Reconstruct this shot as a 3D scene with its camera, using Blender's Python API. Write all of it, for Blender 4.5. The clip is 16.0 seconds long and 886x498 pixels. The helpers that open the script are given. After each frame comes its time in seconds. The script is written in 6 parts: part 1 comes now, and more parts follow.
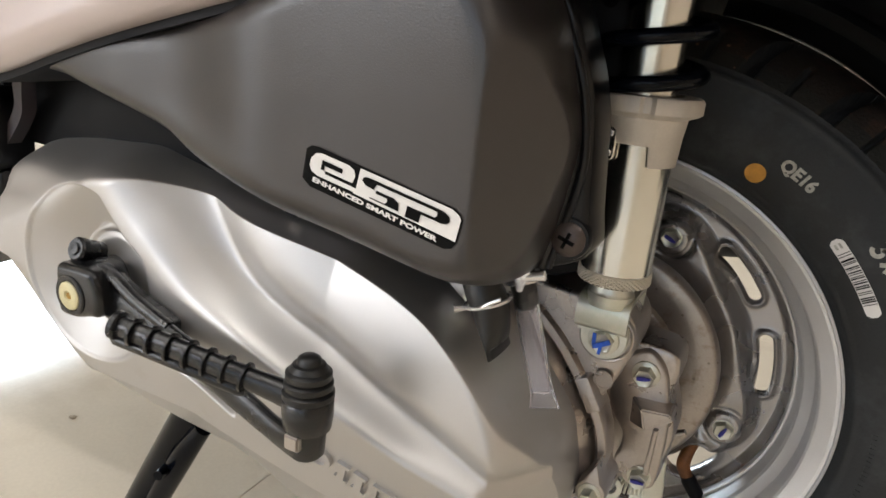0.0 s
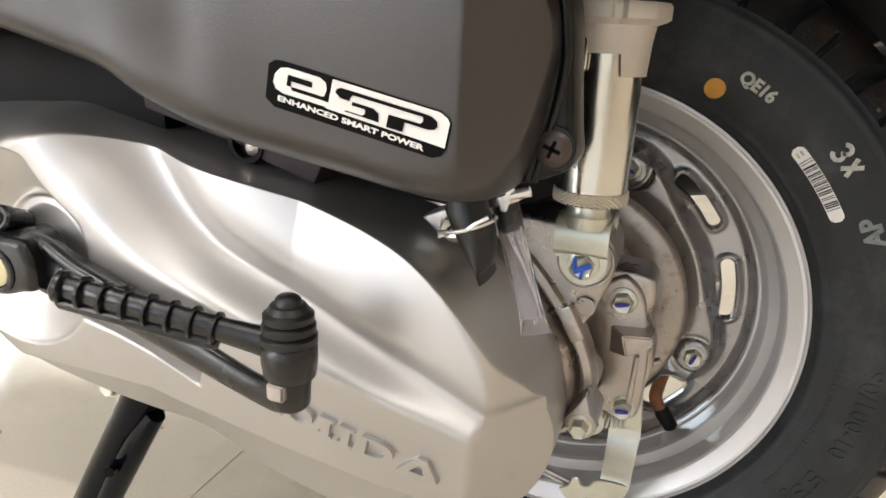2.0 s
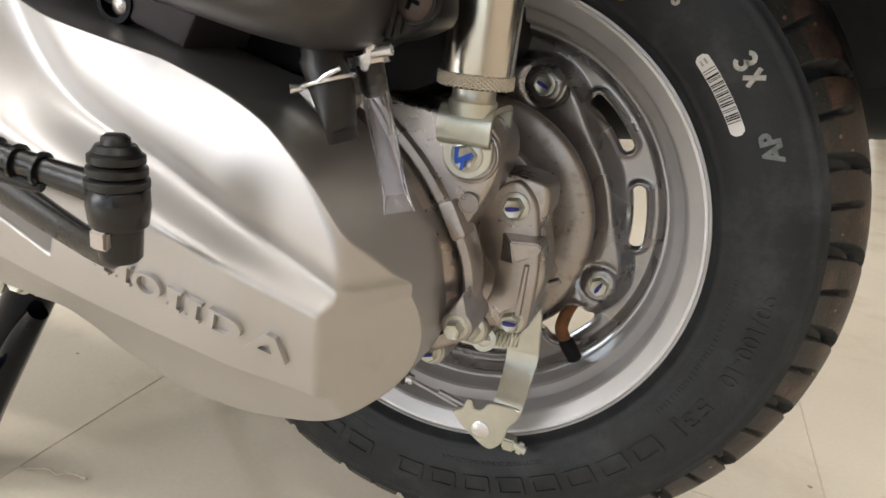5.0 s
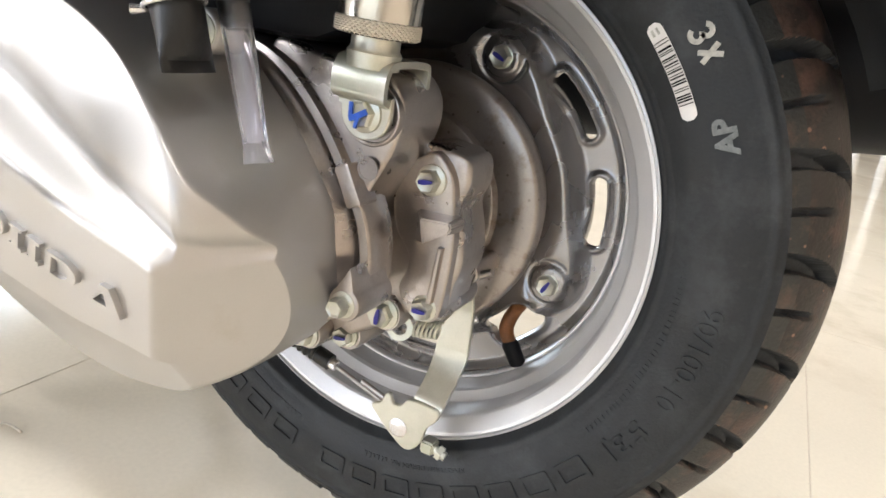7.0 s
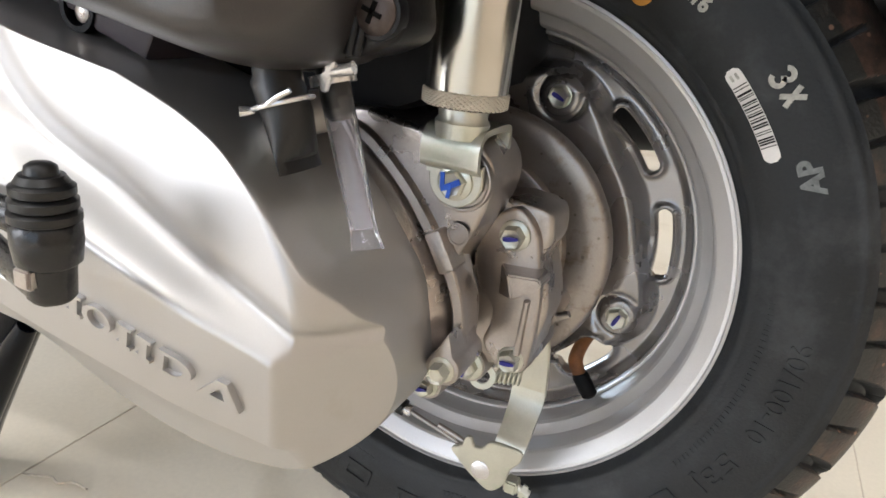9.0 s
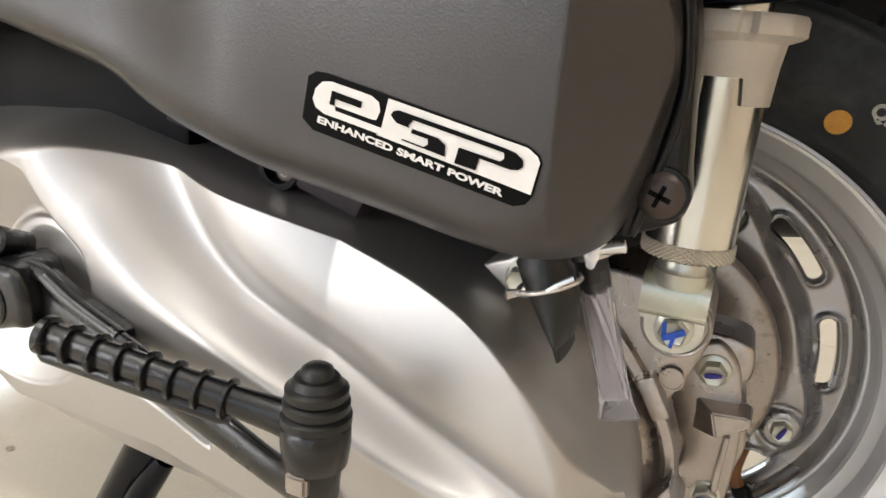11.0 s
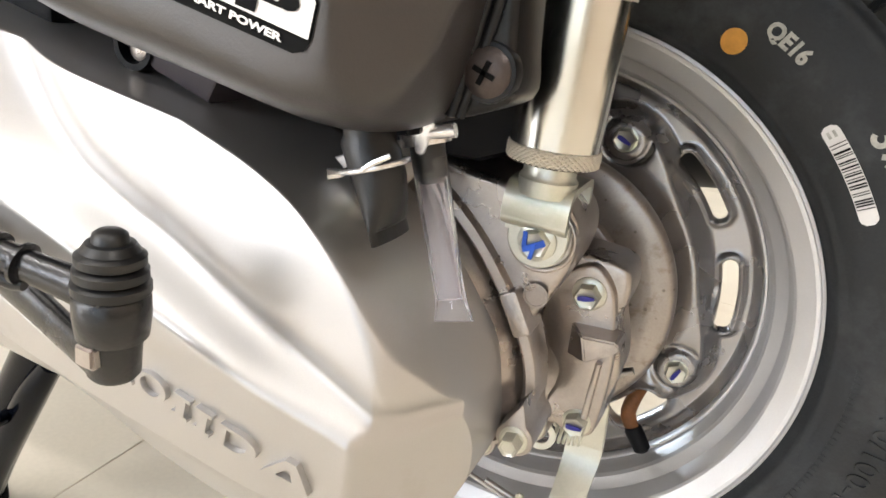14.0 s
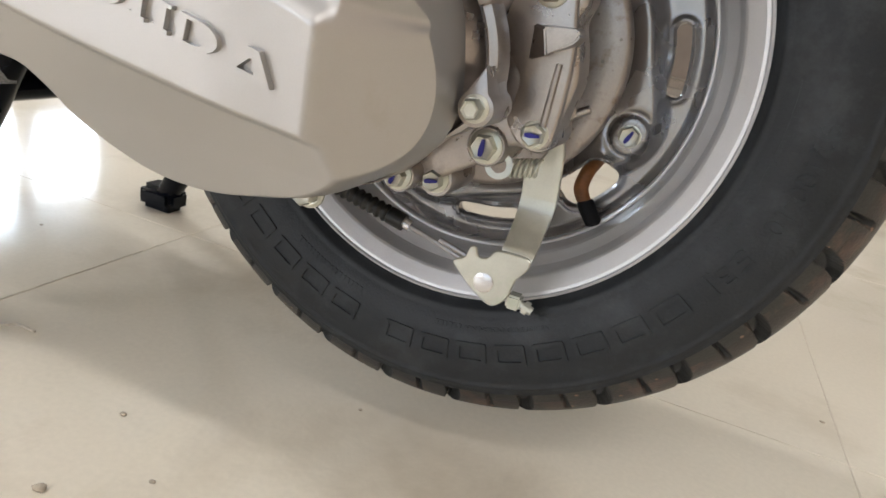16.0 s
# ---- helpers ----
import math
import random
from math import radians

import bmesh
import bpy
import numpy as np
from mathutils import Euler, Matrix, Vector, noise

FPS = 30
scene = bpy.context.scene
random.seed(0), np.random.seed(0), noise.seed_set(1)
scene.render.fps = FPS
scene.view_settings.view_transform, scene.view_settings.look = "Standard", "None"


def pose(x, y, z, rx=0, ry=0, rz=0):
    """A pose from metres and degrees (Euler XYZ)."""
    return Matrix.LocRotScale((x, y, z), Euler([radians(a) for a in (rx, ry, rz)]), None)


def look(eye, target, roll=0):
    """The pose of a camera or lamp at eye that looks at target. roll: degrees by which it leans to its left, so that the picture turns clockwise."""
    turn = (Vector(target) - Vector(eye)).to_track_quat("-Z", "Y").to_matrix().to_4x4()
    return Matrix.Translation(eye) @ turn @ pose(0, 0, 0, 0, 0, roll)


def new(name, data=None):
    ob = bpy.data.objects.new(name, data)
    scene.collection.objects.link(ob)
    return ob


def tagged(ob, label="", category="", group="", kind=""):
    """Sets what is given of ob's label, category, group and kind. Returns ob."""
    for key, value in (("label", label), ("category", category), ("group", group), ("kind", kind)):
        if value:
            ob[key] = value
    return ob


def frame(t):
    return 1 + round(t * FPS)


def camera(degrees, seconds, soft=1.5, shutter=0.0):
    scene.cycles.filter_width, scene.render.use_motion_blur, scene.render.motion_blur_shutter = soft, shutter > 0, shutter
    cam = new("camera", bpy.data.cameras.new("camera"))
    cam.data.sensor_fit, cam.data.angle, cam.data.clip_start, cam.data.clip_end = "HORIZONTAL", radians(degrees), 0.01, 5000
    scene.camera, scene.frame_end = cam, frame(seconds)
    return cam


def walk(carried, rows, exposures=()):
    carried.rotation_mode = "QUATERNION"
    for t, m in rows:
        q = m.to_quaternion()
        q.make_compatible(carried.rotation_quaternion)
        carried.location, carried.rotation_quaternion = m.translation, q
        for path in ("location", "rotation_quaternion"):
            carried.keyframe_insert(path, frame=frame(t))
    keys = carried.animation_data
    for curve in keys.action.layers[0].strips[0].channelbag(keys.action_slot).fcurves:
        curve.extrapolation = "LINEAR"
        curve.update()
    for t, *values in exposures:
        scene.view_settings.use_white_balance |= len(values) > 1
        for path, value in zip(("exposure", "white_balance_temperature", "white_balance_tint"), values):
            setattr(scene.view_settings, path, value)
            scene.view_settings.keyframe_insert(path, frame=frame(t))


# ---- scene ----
from mathutils.geometry import tessellate_polygon

cam = camera(65.8, 16.0, soft=1.6)
METRES, EYE, TILT, LEAN, TURN = 0.8146, 0.4363, -18.011, -5.072, 27.911
OX, OY = 0.0863, -0.4244
ROWS = [
    (0.0, 0.0, 0.0, 0.0, 0.0, 0.0, -0.0),
    (0.5, 0.0033, 0.0191, -0.008, -1.36, -0.86, 0.71),
    (1.0, 0.0035, 0.0206, -0.0124, -2.01, -0.58, 0.54),
    (1.5, 0.0042, 0.0217, -0.0264, -5.51, -1.58, 1.91),
    (2.0, -0.0281, 0.0218, -0.0318, -6.4, -0.91, 4.67),
    (2.5, -0.0908, 0.0079, -0.0315, -2.1, 1.14, 3.01),
    (3.0, -0.1011, 0.0002, -0.0382, -1.0, -0.02, 1.41),
    (3.5, -0.0394, 0.0185, -0.057, -4.64, -1.42, 0.86),
    (4.0, 0.0024, 0.0267, -0.0868, -7.57, -2.84, 1.18),
    (4.5, 0.0222, 0.0228, -0.0922, -7.78, -3.14, 1.76),
    (5.0, 0.0299, 0.0317, -0.0907, -7.8, -2.13, 1.09),
    (7.5, 0.1317, 0.0665, -0.109, -1.85, -1.96, -4.71),
    (8.0, 0.1188, 0.0663, -0.099, -1.65, -3.16, -4.14),
    (8.5, 0.0985, 0.0615, -0.0963, -2.35, -3.38, -2.57),
    (9.0, 0.0695, 0.0679, -0.07, -3.34, -2.83, -0.31),
    (9.5, 0.0319, 0.0787, -0.0407, -3.9, -0.84, 1.46),
    (10.0, -0.0055, 0.0841, -0.0163, -4.5, 0.49, 3.22),
    (12.5, -0.0425, 0.0869, -0.0156, -2.51, -0.53, -0.8),
    (13.0, -0.0028, 0.0994, -0.023, -3.88, -0.8, -0.51),
    (13.5, 0.0223, 0.1047, -0.0302, -4.23, -0.89, -1.68),
    (14.0, 0.0298, 0.0957, -0.0451, -4.03, -2.4, -1.6),
    (14.5, 0.0228, 0.0748, -0.0767, -3.27, -4.69, -1.76),
    (15.0, 0.027, 0.0739, -0.1007, -4.5, -2.86, -1.23),
    (15.5, 0.0355, 0.08, -0.1704, -7.36, -3.42, -2.96),
    (16.0, 0.0281, 0.0894, -0.2047, -8.5, -2.51, -3.71),
]
EXPOSURES = [(0.0, 0.3, 6400, 10), (0.5, 0.75, 6350, 10), (1.0, 0.76, 6350, 10), (1.5, 1.02, 6400, 10), (2.5, -0.08, 6450, 10), (3.0, -0.68, 6500, 10), (4.0, 0.19, 6500, 10), (5.0, 0.48, 6450, 10), (7.5, 1.18, 6150, 10), (8.5, 0.97, 6150, 10), (9.0, 0.8, 6100, 10), (9.5, 1.1, 6200, 10), (10.0, 0.99, 6350, 10), (12.5, 0.23, 6500, 10), (13.5, 1.42, 6400, 10), (14.0, 1.15, 6300, 10), (14.5, 0.09, 6350, 10), (15.5, 0.41, 6400, 10), (16.0, 0.52, 6200, 10)]
walk(cam, [(t, pose(OX, OY, EYE, TILT, LEAN, TURN) @ pose(METRES * x, METRES * y, METRES * z, 90 + pitch, roll, yaw)) for t, x, y, z, yaw, pitch, roll in ROWS], EXPOSURES)

# ---------------------------------------------------------------- light
world = bpy.data.worlds.new("sky")
scene.world = world
world.use_nodes = True
wn = world.node_tree.nodes
sky = wn.new("ShaderNodeTexSky")
sky.sky_type = "NISHITA"
sky.sun_disc = False
sky.sun_elevation = radians(48)
sky.sun_rotation = radians(120)
wn["Background"].inputs["Strength"].default_value = 0.12
world.node_tree.links.new(sky.outputs["Color"], wn["Background"].inputs["Color"])

sun = new("sun", bpy.data.lights.new("sun", "SUN"))
sun.data.energy, sun.data.angle, sun.data.color = 2.5, radians(0.6), (1.0, 0.95, 0.88)
sun.matrix_world = look((6, -4, 9), (0, 0, 0))

ROOM_X0, ROOM_X1, ROOM_Y0, ROOM_Y1, ROOM_H = -3.6, 3.2, -4.4, 7.6, 3.0


def area(name, eye, target, w, h, power, colour):
    ob = new(name, bpy.data.lights.new(name, "AREA"))
    ob.data.shape, ob.data.size, ob.data.size_y = "RECTANGLE", w, h
    ob.data.energy, ob.data.color = power, colour
    ob.matrix_world = look(eye, target)
    return ob


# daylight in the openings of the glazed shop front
area("daylight", (-2.60, ROOM_Y0 + 0.04, 1.85), (-2.60, 0, 1.85), 1.7, 1.75, 62, (0.97, 0.965, 0.985))
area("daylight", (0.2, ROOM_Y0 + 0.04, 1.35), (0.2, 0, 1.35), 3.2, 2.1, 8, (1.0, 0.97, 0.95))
area("daylight", (ROOM_X0 + 0.04, -3.40, 0.72), (0, -3.40, 0.72), 1.5, 1.14, 19, (0.97, 0.965, 0.985))
for y0, y1, z0, z1 in ((1.34, 2.10, 0.86, 1.64), (2.25, 2.57, 0.88, 1.49), (2.73, 3.17, 0.96, 1.35)):
    wy, wz = (y0 + y1) / 2, (z0 + z1) / 2
    area("daylight", (ROOM_X0 + 0.04, wy, wz), (0, wy, wz), y1 - y0, z1 - z0, 52 * (y1 - y0) * (z1 - z0), (0.78, 0.90, 1.0))
# fluorescent battens on the ceiling
LAMPS = [(-1.2, -1.4), (1.6, -1.4), (-1.2, 1.2), (1.6, 1.2)]
for lx, ly in LAMPS:
    area("batten_light", (lx, ly, ROOM_H - 0.09), (lx, ly, 0), 1.2, 0.08, 17, (1.0, 0.97, 0.94))


# ---------------------------------------------------------------- materials
def material(name, colour, rough=0.5, metal=0.0, vary=0.12, scale=40.0, bump=0.05, fine=600.0, coat=0.0, rvary=0.1, dirt=None, dirt_at=0.62, dirt_scale=25.0, spec=0.5, world_space=False):
    """A procedural surface: base colour varied at two scales, uneven gloss, fine relief, and optional dirt."""
    m = bpy.data.materials.new(name)
    m.use_nodes = True
    nt = m.node_tree
    n, l = nt.nodes, nt.links
    b = n["Principled BSDF"]
    b.inputs["Metallic"].default_value = metal
    b.inputs["Coat Weight"].default_value = coat
    b.inputs["Coat Roughness"].default_value = 0.12
    b.inputs["Specular IOR Level"].default_value = spec
    vec = n.new("ShaderNodeNewGeometry").outputs["Position"] if world_space else n.new("ShaderNodeTexCoord").outputs["Object"]
    big = n.new("ShaderNodeTexNoise")
    big.inputs["Scale"].default_value, big.inputs["Detail"].default_value = scale, 5
    small = n.new("ShaderNodeTexNoise")
    small.inputs["Scale"].default_value, small.inputs["Detail"].default_value = fine, 3
    for t in (big, small):
        l.new(vec, t.inputs["Vector"])
    mixv = n.new("ShaderNodeMath")
    mixv.operation = "MULTIPLY_ADD"
    l.new(small.outputs["Fac"], mixv.inputs[0])
    mixv.inputs[1].default_value = 0.4
    l.new(big.outputs["Fac"], mixv.inputs[2])
    ramp = n.new("ShaderNodeMapRange")
    ramp.inputs["From Min"].default_value, ramp.inputs["From Max"].default_value = 0.45, 0.95
    ramp.inputs["To Min"].default_value, ramp.inputs["To Max"].default_value = 1 - vary, 1 + vary
    l.new(mixv.outputs[0], ramp.inputs["Value"])
    col = n.new("ShaderNodeVectorMath")
    col.operation = "SCALE"
    col.inputs[0].default_value = colour
    l.new(ramp.outputs["Result"], col.inputs["Scale"])
    out = col.outputs["Vector"]
    if dirt:
        dn = n.new("ShaderNodeTexNoise")
        dn.inputs["Scale"].default_value, dn.inputs["Detail"].default_value, dn.inputs["Roughness"].default_value = dirt_scale, 8, 0.68
        l.new(vec, dn.inputs["Vector"])
        dr = n.new("ShaderNodeMapRange")
        dr.inputs["From Min"].default_value, dr.inputs["From Max"].default_value = dirt_at - 0.06, dirt_at + 0.1
        l.new(dn.outputs["Fac"], dr.inputs["Value"])
        mx = n.new("ShaderNodeMix")
        mx.data_type = "RGBA"
        l.new(dr.outputs["Result"], mx.inputs[0])
        l.new(out, mx.inputs[6])
        mx.inputs[7].default_value = (*dirt, 1)
        out = mx.outputs[2]
    l.new(out, b.inputs["Base Color"])
    rr = n.new("ShaderNodeMapRange")
    rr.inputs["From Min"].default_value, rr.inputs["From Max"].default_value = 0.3, 0.7
    rr.inputs["To Min"].default_value, rr.inputs["To Max"].default_value = max(0.03, rough * (1 - rvary)), min(1, rough * (1 + rvary))
    l.new(big.outputs["Fac"], rr.inputs["Value"])
    l.new(rr.outputs["Result"], b.inputs["Roughness"])
    bp = n.new("ShaderNodeBump")
    bp.inputs["Strength"].default_value, bp.inputs["Distance"].default_value = bump, 0.001
    l.new(small.outputs["Fac"], bp.inputs["Height"])
    l.new(bp.outputs["Normal"], b.inputs["Normal"])
    return m


def spots(m, colour, scale, size, axis_scale=(1, 1, 1)):
    """Adds scattered dried drops of another colour to a finished material."""
    nt = m.node_tree
    n, l = nt.nodes, nt.links
    b = n["Principled BSDF"]
    src = b.inputs["Base Color"].links[0].from_socket
    tc = n.new("ShaderNodeTexCoord")
    mp = n.new("ShaderNodeMapping")
    mp.inputs["Scale"].default_value = axis_scale
    vo = n.new("ShaderNodeTexVoronoi")
    vo.inputs["Scale"].default_value = scale
    l.new(tc.outputs["Object"], mp.inputs["Vector"])
    l.new(mp.outputs["Vector"], vo.inputs["Vector"])
    sep = n.new("ShaderNodeSeparateColor")
    l.new(vo.outputs["Color"], sep.inputs["Color"])
    lim = n.new("ShaderNodeMath")
    lim.operation = "MULTIPLY"
    l.new(sep.outputs[0], lim.inputs[0])
    lim.inputs[1].default_value = size
    dif = n.new("ShaderNodeMath")
    dif.operation = "SUBTRACT"
    l.new(lim.outputs[0], dif.inputs[0])
    l.new(vo.outputs["Distance"], dif.inputs[1])
    rg = n.new("ShaderNodeMapRange")
    rg.inputs["From Min"].default_value, rg.inputs["From Max"].default_value, rg.inputs["To Max"].default_value = 0.0, 0.06, 0.75
    l.new(dif.outputs[0], rg.inputs["Value"])
    mx = n.new("ShaderNodeMix")
    mx.data_type = "RGBA"
    l.new(rg.outputs["Result"], mx.inputs[0])
    l.new(src, mx.inputs[6])
    mx.inputs[7].default_value = (*colour, 1)
    l.new(mx.outputs[2], b.inputs["Base Color"])


def clear(name, colour, rough, ior=1.46, through_part=1.0):
    m = bpy.data.materials.new(name)
    m.use_nodes = True
    b = m.node_tree.nodes["Principled BSDF"]
    b.inputs["Base Color"].default_value = (*colour, 1)
    b.inputs["Transmission Weight"].default_value, b.inputs["Roughness"].default_value, b.inputs["IOR"].default_value = through_part, rough, ior
    return m


SILVER = material("silver_paint", (0.50, 0.488, 0.475), 0.43, 0.82, 0.04, 14, 0.05, 1500, coat=0.2, dirt=(0.47, 0.45, 0.42), dirt_at=0.66, dirt_scale=24)
CAST = material("cast_aluminium", (0.42, 0.385, 0.36), 0.29, 0.94, 0.12, 60, 0.12, 900, dirt=(0.30, 0.27, 0.24), dirt_at=0.63, dirt_scale=60)
DRUM = material("oxidised_aluminium", (0.40, 0.36, 0.33), 0.36, 0.85, 0.16, 30, 0.10, 800, dirt=(0.24, 0.20, 0.16), dirt_at=0.60, dirt_scale=90)
ZINC = material("zinc_plated_steel", (0.62, 0.62, 0.55), 0.36, 0.85, 0.08, 50, 0.06, 900, dirt=(0.52, 0.56, 0.46), dirt_at=0.58, dirt_scale=40)
CHROME = material("satin_chrome", (0.70, 0.69, 0.64), 0.2, 1.0, 0.05, 40, 0.02, 900)
SEATM = material("cream_cast_metal", (0.60, 0.55, 0.49), 0.5, 0.25, 0.08, 60, 0.15, 800)
RIM = material("rim_silver", (0.64, 0.64, 0.65), 0.40, 0.52, 0.05, 30, 0.05, 1200, coat=0.2)
# the rim's silver again, darkened: the disc's shade is put into this colour
DISC_SHADED = material("shaded_disc_silver", (0.36, 0.35, 0.35), 0.27, 0.88, 0.08, 30, 0.06, 1200, coat=0.2, dirt=(0.40, 0.385, 0.375), dirt_at=0.70)
RUBBER = material("tyre_rubber", (0.0175, 0.0195, 0.0215), 0.56, 0.0, 0.25, 35, 0.2, 700, dirt=(0.037, 0.040, 0.043), dirt_at=0.57, dirt_scale=30, spec=0.35)
TREADM = material("tread_rubber", (0.026, 0.021, 0.018), 0.45, 0.0, 0.35, 30, 0.3, 600, dirt=(0.095, 0.055, 0.040), dirt_at=0.56, dirt_scale=38, spec=0.4)
TREADS = material("shoulder_rubber", (0.022, 0.022, 0.020), 0.5, 0.0, 0.3, 40, 0.3, 600, dirt=(0.085, 0.055, 0.040), dirt_at=0.60, dirt_scale=45)
BLACKP = material("black_plastic", (0.005, 0.005, 0.006), 0.30, 0.0, 0.2, 30, 0.08, 900, spec=0.3)
BLACKM = material("black_matt_plastic", (0.004, 0.0045, 0.006), 0.55, 0.0, 0.2, 30, 0.1, 800, spec=0.2)
KICKM = material("black_satin_paint", (0.007, 0.007, 0.008), 0.26, 0.0, 0.2, 40, 0.15, 700, spec=0.55, dirt=(0.04, 0.038, 0.035), dirt_at=0.68)
RUBBERK = material("black_soft_rubber", (0.007, 0.007, 0.007), 0.40, 0.0, 0.2, 40, 0.1, 700)
GREYP = material("grey_plastic", (0.023, 0.0197, 0.0197), 0.32, 0.0, 0.08, 12, 0.10, 1400, spec=0.75, dirt=(0.020, 0.018, 0.018), dirt_at=0.66, dirt_scale=80)
GREYD = material("dark_purple_grey_plastic", (0.040, 0.032, 0.037), 0.5, 0.0, 0.1, 20, 0.1, 1200)
BODYM = material("pearl_body_paint", (0.62, 0.54, 0.53), 0.22, 0.15, 0.03, 12, 0.01, 900, coat=0.6)
BODYD = material("silver_side_plastic", (0.50, 0.48, 0.45), 0.3, 0.4, 0.05, 15, 0.03, 900, coat=0.3)
STANDM = material("gloss_black_paint", (0.003, 0.004, 0.007), 0.17, 0.0, 0.2, 30, 0.04, 600, spec=0.14)
CAPM = material("cream_nylon", (0.66, 0.60, 0.36), 0.4, 0.0, 0.1, 80, 0.05, 900)
COREM = material("ochre_plug", (0.30, 0.17, 0.02), 0.5)
SCREWM = material("brown_passivated_steel", (0.075, 0.060, 0.055), 0.38, 0.7, 0.2, 90, 0.1, 700)
BLUEM = material("blue_marker_paint", (0.02, 0.10, 0.55), 0.45, 0.0, 0.25, 300, 0.05, 900)
NAVYM = material("dark_blue_marker", (0.03, 0.03, 0.28), 0.5, 0.0, 0.2, 300, 0.05, 900)
WHITEM = material("white_print", (0.74, 0.72, 0.70), 0.5, 0.0, 0.04, 200, 0.02, 900)
STAMPM = material("chalky_grey_print", (0.42, 0.41, 0.37), 0.7, 0.0, 0.3, 300, 0.1, 900)
STAMPD = material("faded_grey_print", (0.16, 0.17, 0.17), 0.7, 0.0, 0.35, 300, 0.1, 900)
INKM = material("black_print", (0.003, 0.003, 0.003), 0.55, 0.0, 0.1, 200, 0.02, 900, spec=0.08)
ORANGEM = material("orange_paint", (0.62, 0.30, 0.05), 0.55, 0.0, 0.15, 200, 0.05, 900)
BRASSM = material("rusty_valve_rubber", (0.22, 0.085, 0.025), 0.5, 0.0, 0.35, 120, 0.2, 700)
PVC = clear("clear_pvc", (0.93, 0.92, 0.97), 0.05, 1.42, 0.96)
GLASSM = clear("window_glass", (0.97, 0.99, 0.98), 0.0, 1.45)
KNURLM = material("cream_zinc", (0.76, 0.71, 0.62), 0.38, 0.45, 0.06, 60, 0.04, 900)
CLAMPM = material("white_zinc_clip", (0.78, 0.77, 0.78), 0.25, 0.8, 0.06, 60, 0.04, 900)
TILE = material("beige_floor_tile", (0.67, 0.605, 0.495), 0.11, 0.0, 0.08, 3.0, 0.015, 250, dirt=(0.57, 0.50, 0.395), dirt_at=0.58, dirt_scale=4, rvary=0.5, spec=0.42, world_space=True)
GROUT = material("tile_grout", (0.50, 0.43, 0.34), 0.8, 0.0, 0.15, 60, 0.2, 500)
WALLM = material("cream_wall_paint", (0.70, 0.66, 0.60), 0.7, 0.0, 0.05, 4, 0.05, 300)
WALLE = material("tan_wall_paint", (0.56, 0.46, 0.36), 0.6, 0.0, 0.06, 4, 0.05, 300)
WALLB = material("brown_wall_panel", (0.34, 0.26, 0.20), 0.5, 0.0, 0.1, 6, 0.05, 300)
CEILM = material("white_ceiling_paint", (0.80, 0.785, 0.76), 0.8, 0.0, 0.03, 5, 0.05, 300)
FRAMEM = material("grey_window_frame", (0.35, 0.36, 0.37), 0.4, 0.5, 0.05, 20, 0.03, 500)
RACKM = material("dark_olive_board", (0.060, 0.056, 0.042), 0.6, 0.0, 0.2, 8, 0.05, 300, spec=0.3)
THREADM = material("dusty_cotton", (0.52, 0.46, 0.38), 0.85, 0.0, 0.15, 300, 0.1, 900)
DUST = material("beige_dust", (0.40, 0.34, 0.26), 0.85, 0.0, 0.2, 300, 0.2, 900)
OUTSIDE = material("outside_paving", (0.42, 0.40, 0.37), 0.8, 0.0, 0.1, 3, 0.1, 60)

spots(GREYP, (0.024, 0.021, 0.021), 95.0, 0.36, (1, 1, 0.7))
spots(TREADS, (0.30, 0.17, 0.11), 130.0, 0.18)
spots(TREADM, (0.30, 0.17, 0.11), 130.0, 0.20)
spots(DRUM, (0.14, 0.12, 0.10), 160.0, 0.22)


# ---------------------------------------------------------------- building helpers
AXLE_Z = 0.2404


def part(name, bm, mat, parent=None, label="", smooth=True, angle=40):
    """Links a bmesh as one mesh object under a thing or a part."""
    me = bpy.data.meshes.new(name)
    bmesh.ops.recalc_face_normals(bm, faces=bm.faces)
    if smooth:
        for f in bm.faces:
            f.smooth = True
        lim = radians(angle)
        for e in bm.edges:
            if len(e.link_faces) == 2 and e.calc_face_angle(0) > lim:
                e.smooth = False
    bm.to_mesh(me)
    bm.free()
    me.materials.append(mat)
    ob = new(name, me)
    if parent:
        ob.parent = parent
    if label:
        tagged(ob, label)
    return ob


def thing(name, label, category, group="", kind=""):
    ob = new(name)
    ob.empty_display_size = 0.05
    return tagged(ob, label, category, group, kind)


def box(bm, x0, x1, y0, y1, z0, z1, bevel=0.0, seg=2, m=None):
    r = bmesh.ops.create_cube(bm, size=1)
    vs = r["verts"]
    for v in vs:
        v.co = Vector((x0 + (v.co.x + 0.5) * (x1 - x0), y0 + (v.co.y + 0.5) * (y1 - y0), z0 + (v.co.z + 0.5) * (z1 - z0)))
    if bevel:
        es = list({e for v in vs for e in v.link_edges})
        nv = bmesh.ops.bevel(bm, geom=es, offset=bevel, segments=seg, affect="EDGES")
        vs = list(set(vs) & set(bm.verts)) + list(nv["verts"])
        vs = list({v for v in vs if v.is_valid})
    if m is not None:
        bmesh.ops.transform(bm, matrix=m, verts=vs)
    return vs


